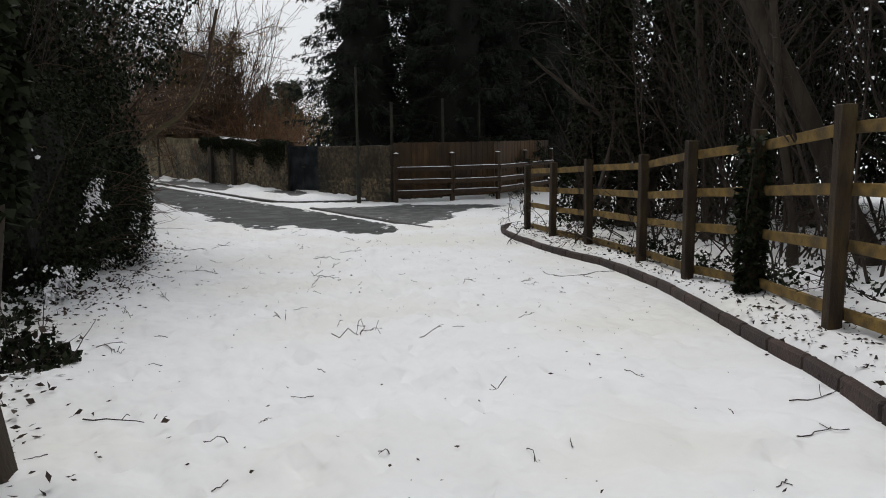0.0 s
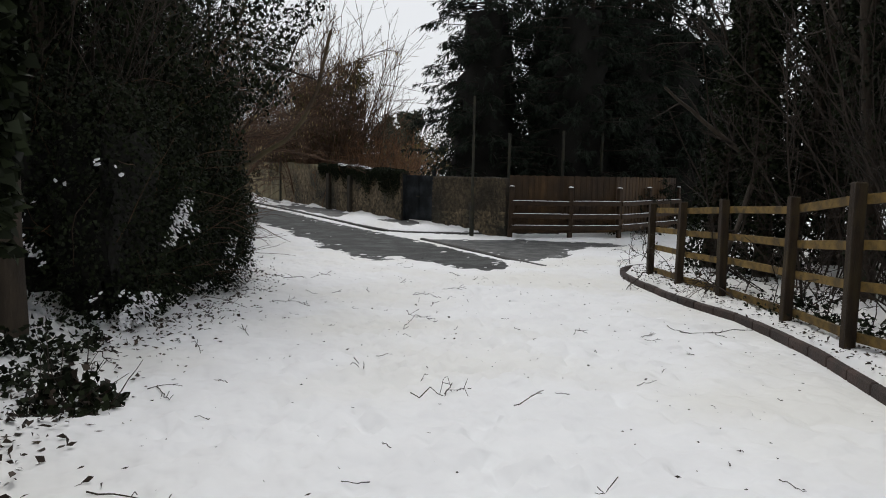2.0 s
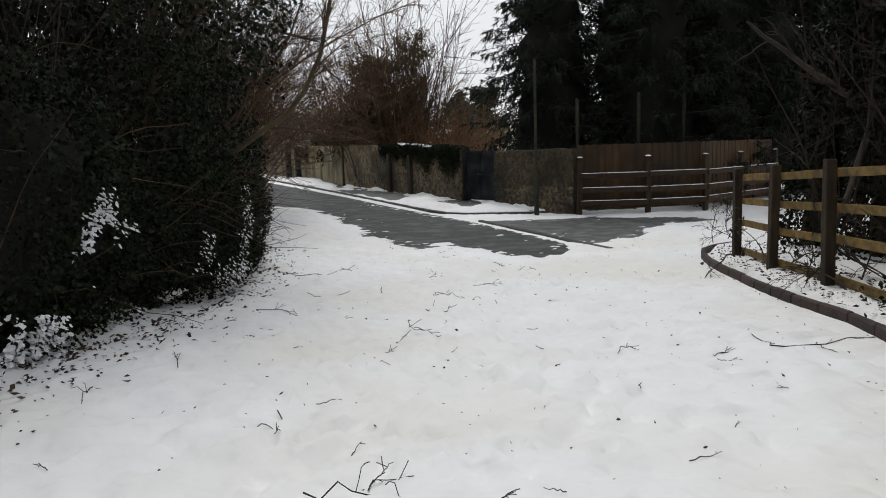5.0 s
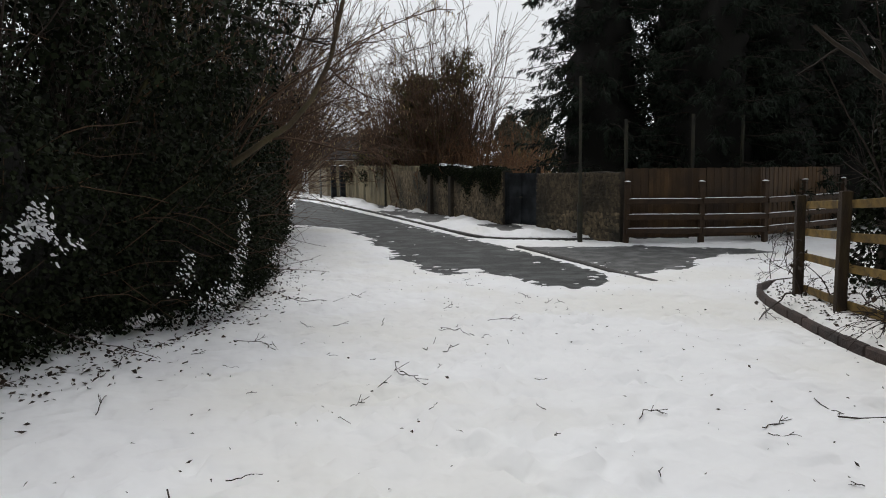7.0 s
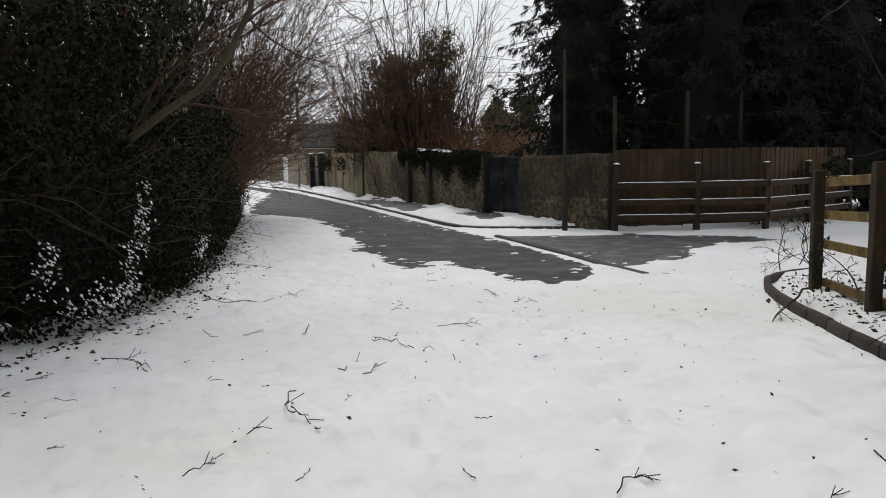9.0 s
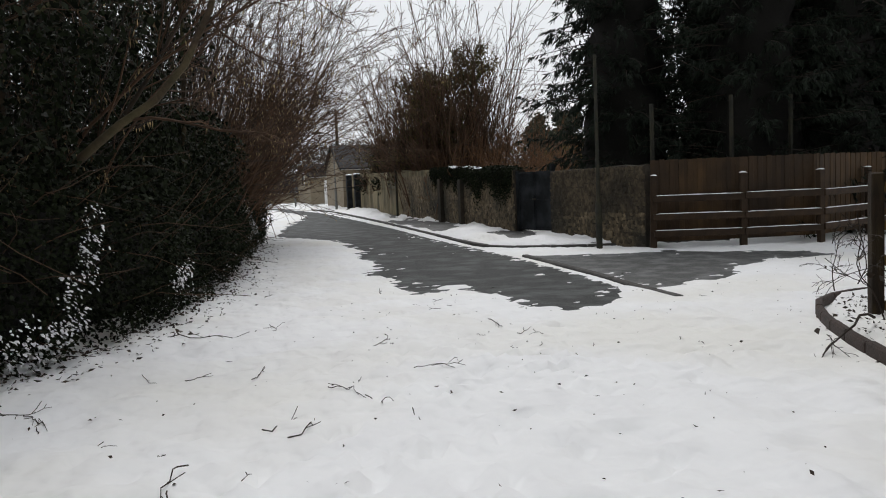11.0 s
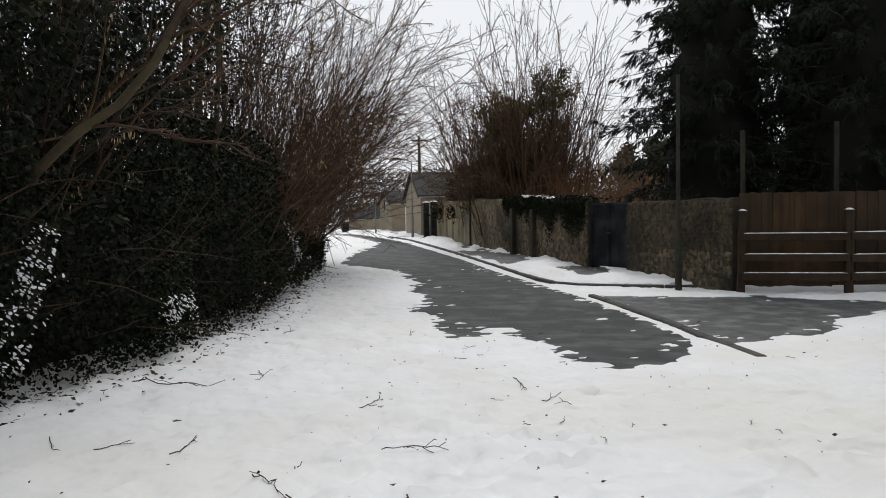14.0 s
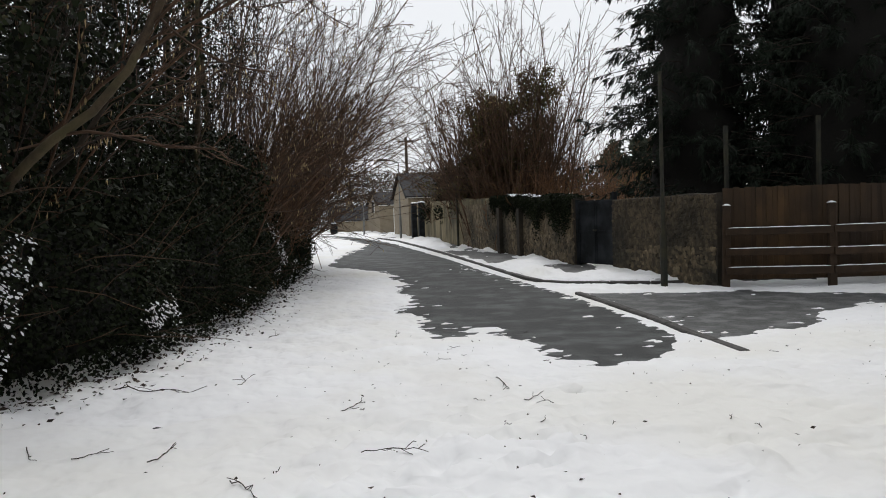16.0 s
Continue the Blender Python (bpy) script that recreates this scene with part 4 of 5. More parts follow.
def rail_fence(name, pts, zs, tall, rails, label, post_mat, rail_mat, post=0.14, rail_h=0.1, rail_t=0.04, side=-1, snow=False, seed=5, cap=False):
    """Posts at pts with tops at tall; rails at the given heights over each post's foot, on the side given."""
    ob = empty(name, pose(0, 0, 0), label, "fence")
    rng = np.random.default_rng(seed)
    for i, (p, z, t) in enumerate(zip(pts, zs, tall)):
        q0, q1 = np.array(pts[max(i - 1, 0)]), np.array(pts[min(i + 1, len(pts) - 1)])
        ang = math.degrees(math.atan2(*(q1 - q0)[::-1]))
        po = part("post", box_bm(post, post * 0.85, t + 0.35, (0, 0, -0.35), 0.012, cuts=4, jitter=0.004, rng=rng), post_mat, ob)
        po.matrix_local = pose(p[0], p[1], z, rng.uniform(-1.2, 1.2), rng.uniform(-1.5, 1.5), ang)
        if cap:
            v, f = snow_strip(post * 1.02, post * 0.9, 0.035, rng)
            c = mesh_object("snow_cap", [(x - post * 0.51, y, zz + t) for x, y, zz in v], f, SNOW_CAP, True, po, "small cap of snow")
    for i in range(len(pts) - 1):
        a, b = np.array(pts[i]), np.array(pts[i + 1])
        L = float(np.hypot(*(b - a)))
        d = (b - a) / L
        ang = math.degrees(math.atan2(d[1], d[0]))
        for k, h in enumerate(rails):
            ha, hb = zs[i] + h * tall[i], zs[i + 1] + h * tall[i + 1]
            pitch = -math.degrees(math.atan2(hb - ha, L))
            off = np.array([-d[1], d[0]]) * side * (post * 0.42 + rail_t / 2)
            ra = part("rail", box_bm(L - 0.01, rail_t, rail_h, (L / 2, 0, -rail_h / 2), 0.006, cuts=3, jitter=0.004, rng=rng), rail_mat, ob)
            ra.matrix_local = pose(a[0] + off[0], a[1] + off[1], ha + rng.uniform(-0.012, 0.012), rng.uniform(-2, 2), pitch, ang)
            if snow:
                v, f = snow_strip(L - 0.1, rail_t * 1.05, 0.02, rng)
                mesh_object("snow_ridge", [(x + 0.05, y, zz + rail_h / 2) for x, y, zz in v], f, SNOW_CAP, True, ra, "thin ridge of snow")
    return ob


rail_fence("post_and_rail_fence", FENCE_PTS, [ground_at(*p) for p in FENCE_PTS], [1.72] * 5, (0.215, 0.43, 0.685), "brown post-and-rail fence with snow lying along its rails",
           FRONT_RAIL, FRONT_RAIL, 0.15, 0.15, 0.05, -1, True, 7, True)
SIDE_PTS = [(3.7, -0.3), (4.75, 1.15), (5.95, 2.78), (7.15, 4.3), (7.78, 5.56), (8.8, 7.15), (9.72, 9.1), (10.38, 10.7), (11.15, 12.3)]
SIDE_Z = [ground_at(*p) for p in SIDE_PTS]
SIDE_TOP = [1.85, 1.78, 1.71, 1.53, 1.41, 1.2, 1.08, 0.97, 0.87]
rail_fence("post_and_rail_fence", SIDE_PTS, SIDE_Z, [t - z for t, z in zip(SIDE_TOP, SIDE_Z)], (0.07, 0.38, 0.63, 0.9), "mossy green-brown post-and-rail fence on the snowy bank",
           POST, RAIL, 0.14, 0.1, 0.045, -1, False, 9)

# ---------------------------------------------------------------- poles


def column(x, y, tall, r0, r1, label, name="street_column", fat=1.1):
    ob = empty(name, pose(x, y, ground_at(x, y)), label, "pole")
    P = np.array([[[0, 0, -0.2], [0, 0, fat], [0, 0, fat + 0.06], [0, 0, tall]]])
    mesh_object("shaft", *tubes(P, np.array([[r0, r0, r1 * 1.2, r1]]), 12), COLUMN, True, ob)
    part("door_plate", box_bm(0.09, 0.02, 0.4, (0, -r0, 0.35), 0.006), COLUMN, ob)
    part("top_cap", box_bm(r1 * 1.9, r1 * 1.9, 0.05, (0, 0, tall - 0.01), 0.012), COLUMN, ob)
    return ob


column(13.1, 23.25, 4.6, 0.075, 0.038, "slim green-grey street column with a thicker base")
for x, y, top in ((14.9, 23.9, 2.6), (16.9, 23.5, 2.75), (18.7, 23.6, 2.75)):
    po = part("tall_post", box_bm(0.085, 0.085, top + 0.9, (0, 0, 0), 0.01, cuts=3), COLUMN)
    po.matrix_world = pose(x, y, -0.75, 0, 0, 12)
    tagged(po, "tall grey-green timber post standing behind the brown fence", "post", "posts behind the fence")

# ---------------------------------------------------------------- left side of the lane
# The stretch behind the walk's start is unseen, added to block light
NEAR_HEDGE = [(-3.6, -5.0), (-2.6, 1.0), (-2.0, 5.0), (-1.5, 8.2), (-0.7, 10.0), (0.7, 10.6), (1.5, 11.0)]
ivy_hedge("ivy_hedge", NEAR_HEDGE, 2.8, 1.2, 41, "tall dark ivy-grown hedge dusted with snow", snow=1300, snow_cut=0.05, snow_fall=1.7, pad=0.045)
ivy_hedge("ivy_hedge", [(0.35, 9.6), (0.95, 9.2), (1.35, 9.45), (1.95, 10.7), (2.5, 12.1), (2.8, 12.9)], 2.4, 1.2, 42, "dense dark ivy hedge with snow at its foot", snow=520, snow_cut=0.0, snow_fall=1.6, snow_freq=2.5, pad=0.045, snow_fade=0.75)
ivy_hedge("ivy_hedge", HEDGE_LINE[7:15] + [(5.0, 31.5), (4.5, 34.0)], 2.0, 1.2, 43, "dense dark ivy hedge flecked with snow", snow=620, snow_cut=0.68, snow_fall=0.1, snow_freq=1.1, pad=0.034)
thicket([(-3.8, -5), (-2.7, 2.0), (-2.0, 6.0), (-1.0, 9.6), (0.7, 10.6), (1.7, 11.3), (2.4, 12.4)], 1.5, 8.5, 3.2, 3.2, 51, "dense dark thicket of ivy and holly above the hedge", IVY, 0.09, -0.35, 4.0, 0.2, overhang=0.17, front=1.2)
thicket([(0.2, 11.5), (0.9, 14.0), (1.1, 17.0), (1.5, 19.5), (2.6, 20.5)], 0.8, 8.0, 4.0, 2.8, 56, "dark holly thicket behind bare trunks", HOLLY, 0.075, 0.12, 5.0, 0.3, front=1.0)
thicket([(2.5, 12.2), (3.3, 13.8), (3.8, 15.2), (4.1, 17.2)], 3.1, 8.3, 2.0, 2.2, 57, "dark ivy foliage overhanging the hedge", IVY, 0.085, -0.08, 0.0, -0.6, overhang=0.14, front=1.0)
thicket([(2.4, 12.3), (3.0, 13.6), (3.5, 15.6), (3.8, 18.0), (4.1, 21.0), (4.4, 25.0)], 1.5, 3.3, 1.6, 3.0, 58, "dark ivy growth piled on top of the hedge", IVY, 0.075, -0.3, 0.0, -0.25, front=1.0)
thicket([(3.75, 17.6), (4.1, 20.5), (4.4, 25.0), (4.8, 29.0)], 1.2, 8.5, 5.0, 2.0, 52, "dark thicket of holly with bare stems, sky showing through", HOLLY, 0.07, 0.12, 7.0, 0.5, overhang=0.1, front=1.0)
for i, (x, y, n, tall, lean) in enumerate(((0.3, 10.9, 10, 5.0, (0.08, -0.08)), (1.3, 12.8, 10, 5.5, (0.08, -0.05)), (1.9, 14.6, 9, 6.0, (0.08, 0)), (2.3, 16.6, 9, 6.5, (0.08, 0)), (2.8, 19.2, 9, 6.5, (0.08, 0.0)), (-1.5, 9.3, 10, 5.0, (0.06, -0.1)), (3.1, 20.8, 9, 7.0, (0.1, 0.0)), (3.3, 23.2, 9, 7.0, (0.1, 0.0)), (3.3, 25.6, 9, 7.2, (0.12, 0.0)))):
    shrub(x, y, "bare dark stems growing up through the hedge", 270 + i, n, tall, lean, 0.17, 0.06, (0.004, 0, 0.0), (7, 6), TWIG_DARK, 0.02, 0.4, "hedge_shrub", 0, "bare shrubs in the hedge", thin=0.005)
thicket([(-6.5, 3.0), (-5.0, 12.0), (-3.5, 20.0), (-2.5, 30.0)], 0.0, 5.0, 3.5, 4.0, 53, "dark woodland undergrowth deeper among the trees", HOLLY, 0.14, 0.0, 2.0)
for i, (x, y, tall, r, lean, ivy) in enumerate((
        (-1.6, 8.6, 9, 0.16, (0.05, 0), 5000), (0.2, 11.2, 9, 0.14, (0.03, 0.05), 5000), (1.2, 13.0, 10, 0.13, (0.08, 0), 3000), (2.2, 15.4, 9, 0.10, (0.06, 0.1), 0),
        (1.6, 18.6, 11, 0.17, (0.02, 0.02), 800), (2.1, 18.1, 10, 0.14, (0.05, 0), 0), (3.75, 20.2, 9, 0.06, (0.0, 0), 0), (2.9, 22.5, 10, 0.10, (0.05, 0), 0),
        (0.4, 20.5, 11, 0.16, (0, 0), 3000), (3.0, 17.3, 9, 0.07, (0.0, 0.05), 0), (2.4, 25.5, 11, 0.12, (0, 0), 0), (-2.8, 3.0, 10, 0.18, (0.05, 0), 4000), (3.4, 24.4, 9, 0.08, (0.04, 0), 0))):
    tree(x, y, "woodland tree grown over with dark ivy" if ivy else "slim mossy bare woodland tree", 100 + i, tall, r, lean, limbs=8, shoots=(5, 4), ivy=ivy, ivy_top=tall * 0.6,
         ivy_r=0.4, mat=BARK if ivy else BARK_MOSS, group="trees left of the lane", low=0.25)
bent_tree([(2.6, 15.6, -0.4), (2.8, 15.2, 0.7), (3.2, 14.6, 1.25), (3.58, 14.15, 1.52), (4.05, 14.0, 1.88), (4.36, 14.0, 2.15), (4.58, 14.0, 2.48), (4.78, 14.0, 2.85), (4.95, 14.05, 3.4), (5.15, 14.1, 4.3)], 0.062, 0.03, "pale mossy limb leaning out over the lane", 160, PALE_BARK, limbs=6, low=0.6)
bent_tree([(1.0, 14.2, -0.3), (1.6, 14.0, 1.2), (2.3, 13.8, 2.2), (3.2, 13.6, 3.6), (3.8, 13.5, 5.2)], 0.05, 0.02, "thin grey branch reaching up through the hedge", 161, BARK_MOSS)
bent_tree([(2.6, 15.9, -0.3), (3.0, 15.8, 1.3), (3.8, 15.6, 2.2), (4.6, 15.3, 3.5), (5.0, 15.2, 4.6)], 0.04, 0.015, "thin brown branch arching from the hedge", 162, BARK)
for i, (x, y, n, tall, lean) in enumerate(((2.3, 15.6, 5, 6.2, (0.24, 0.0)), (3.5, 22.4, 13, 7.2, (0.30, 0.0)), (3.5, 24.4, 15, 7.4, (0.32, 0.0)), (3.6, 26.0, 16, 7.2, (0.24, 0.03)), (3.8, 27.8, 24, 7.4, (0.27, 0.02)), (3.9, 30.0, 26, 7.6, (0.29, 0.0)), (3.8, 32.4, 24, 7.6, (0.29, 0)), (3.6, 35, 20, 7.4, (0.26, 0)), (2.4, 40, 14, 7, (0.2, 0)), (3.9, 28.8, 17, 7.8, (0.38, 0.0)), (3.9, 31.2, 15, 7.8, (0.36, 0.0)))):
    shrub(x, y, "bare hazel leaning over the road, hung with catkins", 200 + i, n, tall, lean, 0.24, 0.085, (0.016, 0, -0.024), (10, 6), TWIG, 0.026, 0.35, "hazel", 700, "hazels over the road", thin=0.0065)
for i, (x, y, tall) in enumerate(((3.7, 25.0, 3.2), (3.9, 26.6, 4.0), (4.0, 28.2, 4.4), (4.1, 29.8, 4.6), (4.0, 31.2, 4.2))):
    shrub(x, y, "rust-brown brush of bare twigs above the hedge", 216 + i, 20, tall, (0.2, 0.0), 0.22, 0.12, (0, 0, 0.0), (7, 3), TWIG_RUST, 0.014, 0.45, "brush_shrub", 0, "brush above the hedge", thin=0.006)

# old trunk stumps and low growth on the bank
trunk = tree(0.06, 3.78, "old brown tree trunk clad in ivy at the lane's edge", 170, 6.0, 0.14, (0.0, 0.0), 5, (4, 3), ivy=4000, ivy_top=4.0, ivy_low=1.3, ivy_r=0.12, mat=BARK, group="trees left of the lane", low=0.5)
stump = empty("tree_stump", pose(0.12, 8.6, ground_at(0.12, 8.6) - 0.1), "tall dark dead trunk with a mossy broken top", "tree stump")
mesh_object("trunk", *tubes(np.array([[[0, 0, 0], [0.01, 0, 0.5], [0, 0.01, 1.0], [0.01, 0, 1.55], [0, 0, 1.68]]]), np.array([[0.2, 0.175, 0.165, 0.16, 0.09]]), 14), BARK, True, stump)
part("broken_top", box_bm(0.2, 0.2, 0.1, (0, 0, 1.62), 0.03, jitter=0.02, rng=np.random.default_rng(3)), BARK_MOSS, stump, "mossy broken top")


def low_bush(x, y, seed, label, r=0.35, tall=0.4, n=420):
    rng = np.random.default_rng(seed)
    ob = empty("low_ivy_bush", pose(x, y, ground_at(x, y) + 0.01), label, "shrub")
    a, q = rng.uniform(0, 2 * np.pi, n), np.sqrt(rng.uniform(0, 1, n))
    at = np.column_stack([np.cos(a) * q * r, np.sin(a) * q * r, rng.uniform(0, 1, n) * tall * (1.05 - q)])
    crown("leaves", ob, [leaf_quads(at, rng.normal(0, 0.8, (n, 3)) + [0, 0, -0.1], rng.uniform(0.05, 0.09, n), rng.uniform(0.04, 0.07, n), rng)], IVY)
    k = 60
    at = at[:k] * [0.8, 0.8, 1.1]
    crown("dead_leaves", ob, [leaf_quads(at, rng.normal(0, 0.8, (k, 3)), 0.08, 0.06, rng)], DEAD_LEAF, "reddish-brown dead leaves")
    m = 14
    P = stems(np.column_stack([rng.normal(0, 0.1, (m, 2)), np.zeros(m)]), np.column_stack([rng.normal(0.3, 0.6, (m, 2)), np.ones(m)]), rng.uniform(0.35, 0.65, m), 6, 0.1, (0, 0, 0), rng)
    crown("brushwood", ob, [tubes(P, np.linspace(0.006, 0.002, 6)[None] * np.ones((m, 1)), 4)], TWIG_DARK)
    return ob


low_bush(0.62, 6.25, 61, "low dark ivy bush with bare twigs in the snow")
low_bush(-0.3, 7.2, 62, "small dark ivy clump on the snowy bank", 0.3, 0.3, 260)

# ---------------------------------------------------------------- behind the wall
for i, (x, y, n, tall) in enumerate(((12.2, 38.4, 26, 5.5), (12.7, 37.6, 26, 6.0), (13.6, 38.6, 26, 6.0), (12.8, 40.0, 30, 6.0), (12.5, 37.5, 20, 9.0), (13.2, 38.2, 20, 9.8), (13.7, 37.4, 22, 9.0), (12.0, 40.8, 18, 7.5), (14.6, 38.0, 18, 8.0), (12.2, 41.0, 20, 9.0), (11.8, 41.0, 22, 5.5), (14.3, 39.0, 30, 5.5), (11.9, 43.4, 26, 5.2), (11.7, 45.6, 24, 4.8))):
    shrub(x, y, "tall many-stemmed bare tree behind the wall", 230 + i, n, tall, (0, 0), 0.3, 0.085, (0, 0, 0.02), (8, 3), TWIG, 0.035, 0.5, "bare_tree", 0, "bare trees behind the wall", "tree", 0.36, thin=0.009)
for i, (x, y, tall, r) in enumerate(((11.8, 39.2, 6.2, 0.35), (12.7, 38.6, 6.6, 0.35), (13.7, 38.4, 7.0, 0.35), (13.1, 39.6, 5.0, 0.4))):
    tree(x, y, "trunk smothered in faded brown-green ivy", 240 + i, tall, 0.14, (0, 0), 20, (6, 4), ivy=2500, ivy_top=tall * 0.95, ivy_r=r, leaf_mat=IVY_BROWN, name="ivy_clad_tree", group="bare trees behind the wall", low=0.1, crown_leaves=5200, leaf=0.1, frac=0.36)
for i, (x, y, tall) in enumerate(((11.5, 43.0, 3.5), (11.9, 41.2, 3.3), (11.3, 46.0, 3.3))):
    tree(x, y, "dark evergreen shrub overhanging the wall", 246 + i, tall, 0.06, (0, 0), limbs=20, shoots=(6, 3), crown_leaves=9000, name="evergreen_shrub", low=0.2, frac=0.4, leaf=0.12, group="evergreen shrubs behind the wall")
for i, (x, y, tall) in enumerate(((13.6, 33.0, 2.9), (14.6, 34.5, 3.2), (16.2, 36.0, 3.6), (13.0, 35.0, 2.8), (17.6, 40.0, 4.2), (19.4, 43.0, 4.6))):
    shrub(x, y, "rust-brown brush of bare twigs behind the wall", 250 + i, 34, tall, (0, 0), 0.3, 0.1, (0, 0, 0.01), (6, 4), TWIG_RUST, 0.016, 0.7, "brush_shrub", 0, "brush behind the wall", thin=0.008)

near_spots = [(15.9, 27.4, 0), (18.7, 25.0, 80), (21.2, 25.3, 170)]
far_spots = [(23.8, 25.6, 250), (26.4, 25.0, 30), (22.6, 28.6, 200), (19.6, 28.2, 300)]
for spots, build in ((near_spots, conifer(300, 13.5, 3.3, 0.5, "large dark cypress with drooping sprays behind the wall")),
                     (far_spots, conifer(301, 13.5, 3.3, 0.5, "large dark cypress deeper behind the fence", 0.6, 6, 1.7))):
    for i, (x, y, a) in enumerate(spots):
        m = pose(x, y, ground_at(x, y) - 0.1, 0, 0, a)
        if i == 0:
            build.matrix_world = m
        else:
            copy_thing(build, m)


def wall_ivy(i, u0, u1, top0, top1, drop, seed, n, snow):
    """Ivy hanging over a stretch of the wall's top, with snow on it."""
    rng = np.random.default_rng(seed)
    p0, ang = along_wall(i, u0, 0.0)
    p1, _ = along_wall(i, u1, 0.0)
    ob = empty("wall_ivy", pose(0, 0, 0), "dark ivy hanging over the wall top, capped with snow", "ivy", "ivy on the wall")
    out = np.array([-math.sin(radians(ang)), math.cos(radians(ang))])

    def pts(n, low, high):
        t = rng.uniform(0, 1, n)
        h = rng.uniform(low, high, n)
        h = np.where(h < 0, -np.abs(h) ** 1.5, h)
        hang = drop * (0.5 + 0.3 * fbm(t * 5, t * 0 + seed, seed, 4) + rng.normal(0, 0.12, n))
        z = top0 + (top1 - top0) * t + np.where(h > 0, h * 0.15 * (0.7 + 0.5 * vnoise(t * 9, t * 0, seed + 2)), h * hang)
        o = np.where(h > 0, rng.uniform(-0.35, 0.1, n), rng.uniform(0.03, 0.12, n))
        xy = p0 * (1 - t)[:, None] + p1 * t[:, None] + out * o[:, None]
        return np.column_stack([xy, z])
    at = pts(n, -1, 0.9)
    crown("ivy_leaves", ob, [leaf_quads(at, np.column_stack([out[None] * np.ones((n, 1)), -0.8 * np.ones(n)]) + rng.normal(0, 0.5, (n, 3)), rng.uniform(0.04, 0.07, n), rng.uniform(0.035, 0.06, n), rng)], IVY)
    at = pts(snow, 0.5, 1.0)
    at = at[fbm(at[:, 1] * 1.6, at[:, 0] * 0, seed + 4, 3) > 0.0]
    crown("snow", ob, [snow_pads(at, rng.uniform(0.03, 0.09, len(at)), np.tile([0, 0, 1.0], (len(at), 1)), rng)], SNOW_CAP, "snow lying on the ivy")
    return ob


wall_ivy(2, 0.0, 0.98, 1.3, 1.4, 1.15, 71, 11000, 200)
wall_ivy(3, 0.0, 0.4, 1.42, 1.5, 1.0, 72, 6000, 160)

# ---------------------------------------------------------------- wood behind the side fence
for i, (x, y, tall, r, lean, ivy) in enumerate((
        (12.3, 11.9, 9, 0.15, (0, 0), 7000), (11.9, 10.2, 9, 0.16, (0, 0), 7000), (12.9, 10.5, 10, 0.15, (0, 0), 3000), (11.0, 7.6, 9, 0.10, (0.02, 0.0), 1500), (10.2, 6.4, 9, 0.08, (0.05, 0.0), 0),
        (9.7, 4.2, 9, 0.15, (-0.2, 0.3), 0), (9.3, 3.2, 10, 0.17, (0, 0), 6000), (8.3, 1.8, 9, 0.08, (0, 0.05), 0), (8.6, 2.2, 9, 0.07, (0.05, 0), 0), (11.6, 4.5, 11, 0.2, (0, 0), 3000), (13.8, 7.5, 11, 0.2, (0, 0), 5000), (15.5, 11.5, 11, 0.2, (0, 0), 5000), (12.5, 1.0, 11, 0.2, (0, 0), 5000), (9.0, 4.9, 8, 0.06, (-0.05, 0.1), 0))):
    tree(x, y, "woodland tree clad in dark ivy behind the fence" if ivy else "bare brown woodland tree behind the fence", 400 + i, tall, r, lean, 10, (5, 4), ivy=ivy, ivy_top=tall * 0.6, ivy_r=0.36, group="trees behind the side fence", low=0.2)
# Both lines run on unseen behind the start, added there to block light
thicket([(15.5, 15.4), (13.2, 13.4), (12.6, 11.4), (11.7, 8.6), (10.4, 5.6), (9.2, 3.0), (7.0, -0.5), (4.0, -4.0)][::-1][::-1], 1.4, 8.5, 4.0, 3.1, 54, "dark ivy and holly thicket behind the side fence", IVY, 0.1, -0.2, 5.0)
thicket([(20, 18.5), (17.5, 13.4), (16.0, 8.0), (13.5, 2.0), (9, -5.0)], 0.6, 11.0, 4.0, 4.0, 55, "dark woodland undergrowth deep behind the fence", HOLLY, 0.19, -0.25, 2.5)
for i, (x, y, tall) in enumerate(((9.8, 5.6, 4.5), (11.0, 8.2, 4.5), (8.6, 3.4, 5.0), (11.8, 10.6, 4.0), (7.6, 1.4, 5.0), (10.4, 6.9, 5.5))):
    shrub(x, y, "bare dark shrub behind the fence", 280 + i, 12, tall, (0, 0), 0.25, 0.08, (0, 0, 0.0), (7, 5), TWIG_DARK, 0.022, 0.4, "bare_shrub", 0, "bare shrubs behind the fence", thin=0.005)
for i, (x, y, n, tall) in enumerate(((12.2, 12.4, 9, 1.1), (11.5, 10.9, 9, 1.2), (10.9, 9.3, 9, 1.3), (10.2, 7.8, 9, 1.4), (9.4, 6.3, 9, 1.4), (8.7, 5.0, 9, 1.4), (8.0, 3.7, 9, 1.4), (7.1, 2.4, 9, 1.4), (10.2, 5.0, 9, 1.8), (11.2, 6.6, 9, 1.8), (12.3, 8.6, 9, 1.8), (13.3, 11.6, 8, 1.8), (9.3, 3.4, 9, 1.8), (8.3, 1.9, 9, 1.8))):
    shrub(x, y, "tangle of bare bramble stems in the snow", 460 + i, n, tall, (0, 0), 0.7, 0.2, (0, 0, -0.04), (7, 5), TWIG_DARK, 0.013, 0.6, "bramble", 0, "brambles behind the fence", "shrub", 0.5, thin=0.004, leaves=15, leaf_mat=DEAD_LEAF)
ivy_post = empty("post_ivy", pose(*SIDE_PTS[3], SIDE_Z[3]), "dark ivy grown thickly round a fence post", "ivy")
rng = np.random.default_rng(81)
n = 1500
h, a = rng.uniform(0, 1, n), rng.uniform(0, 2 * np.pi, n)
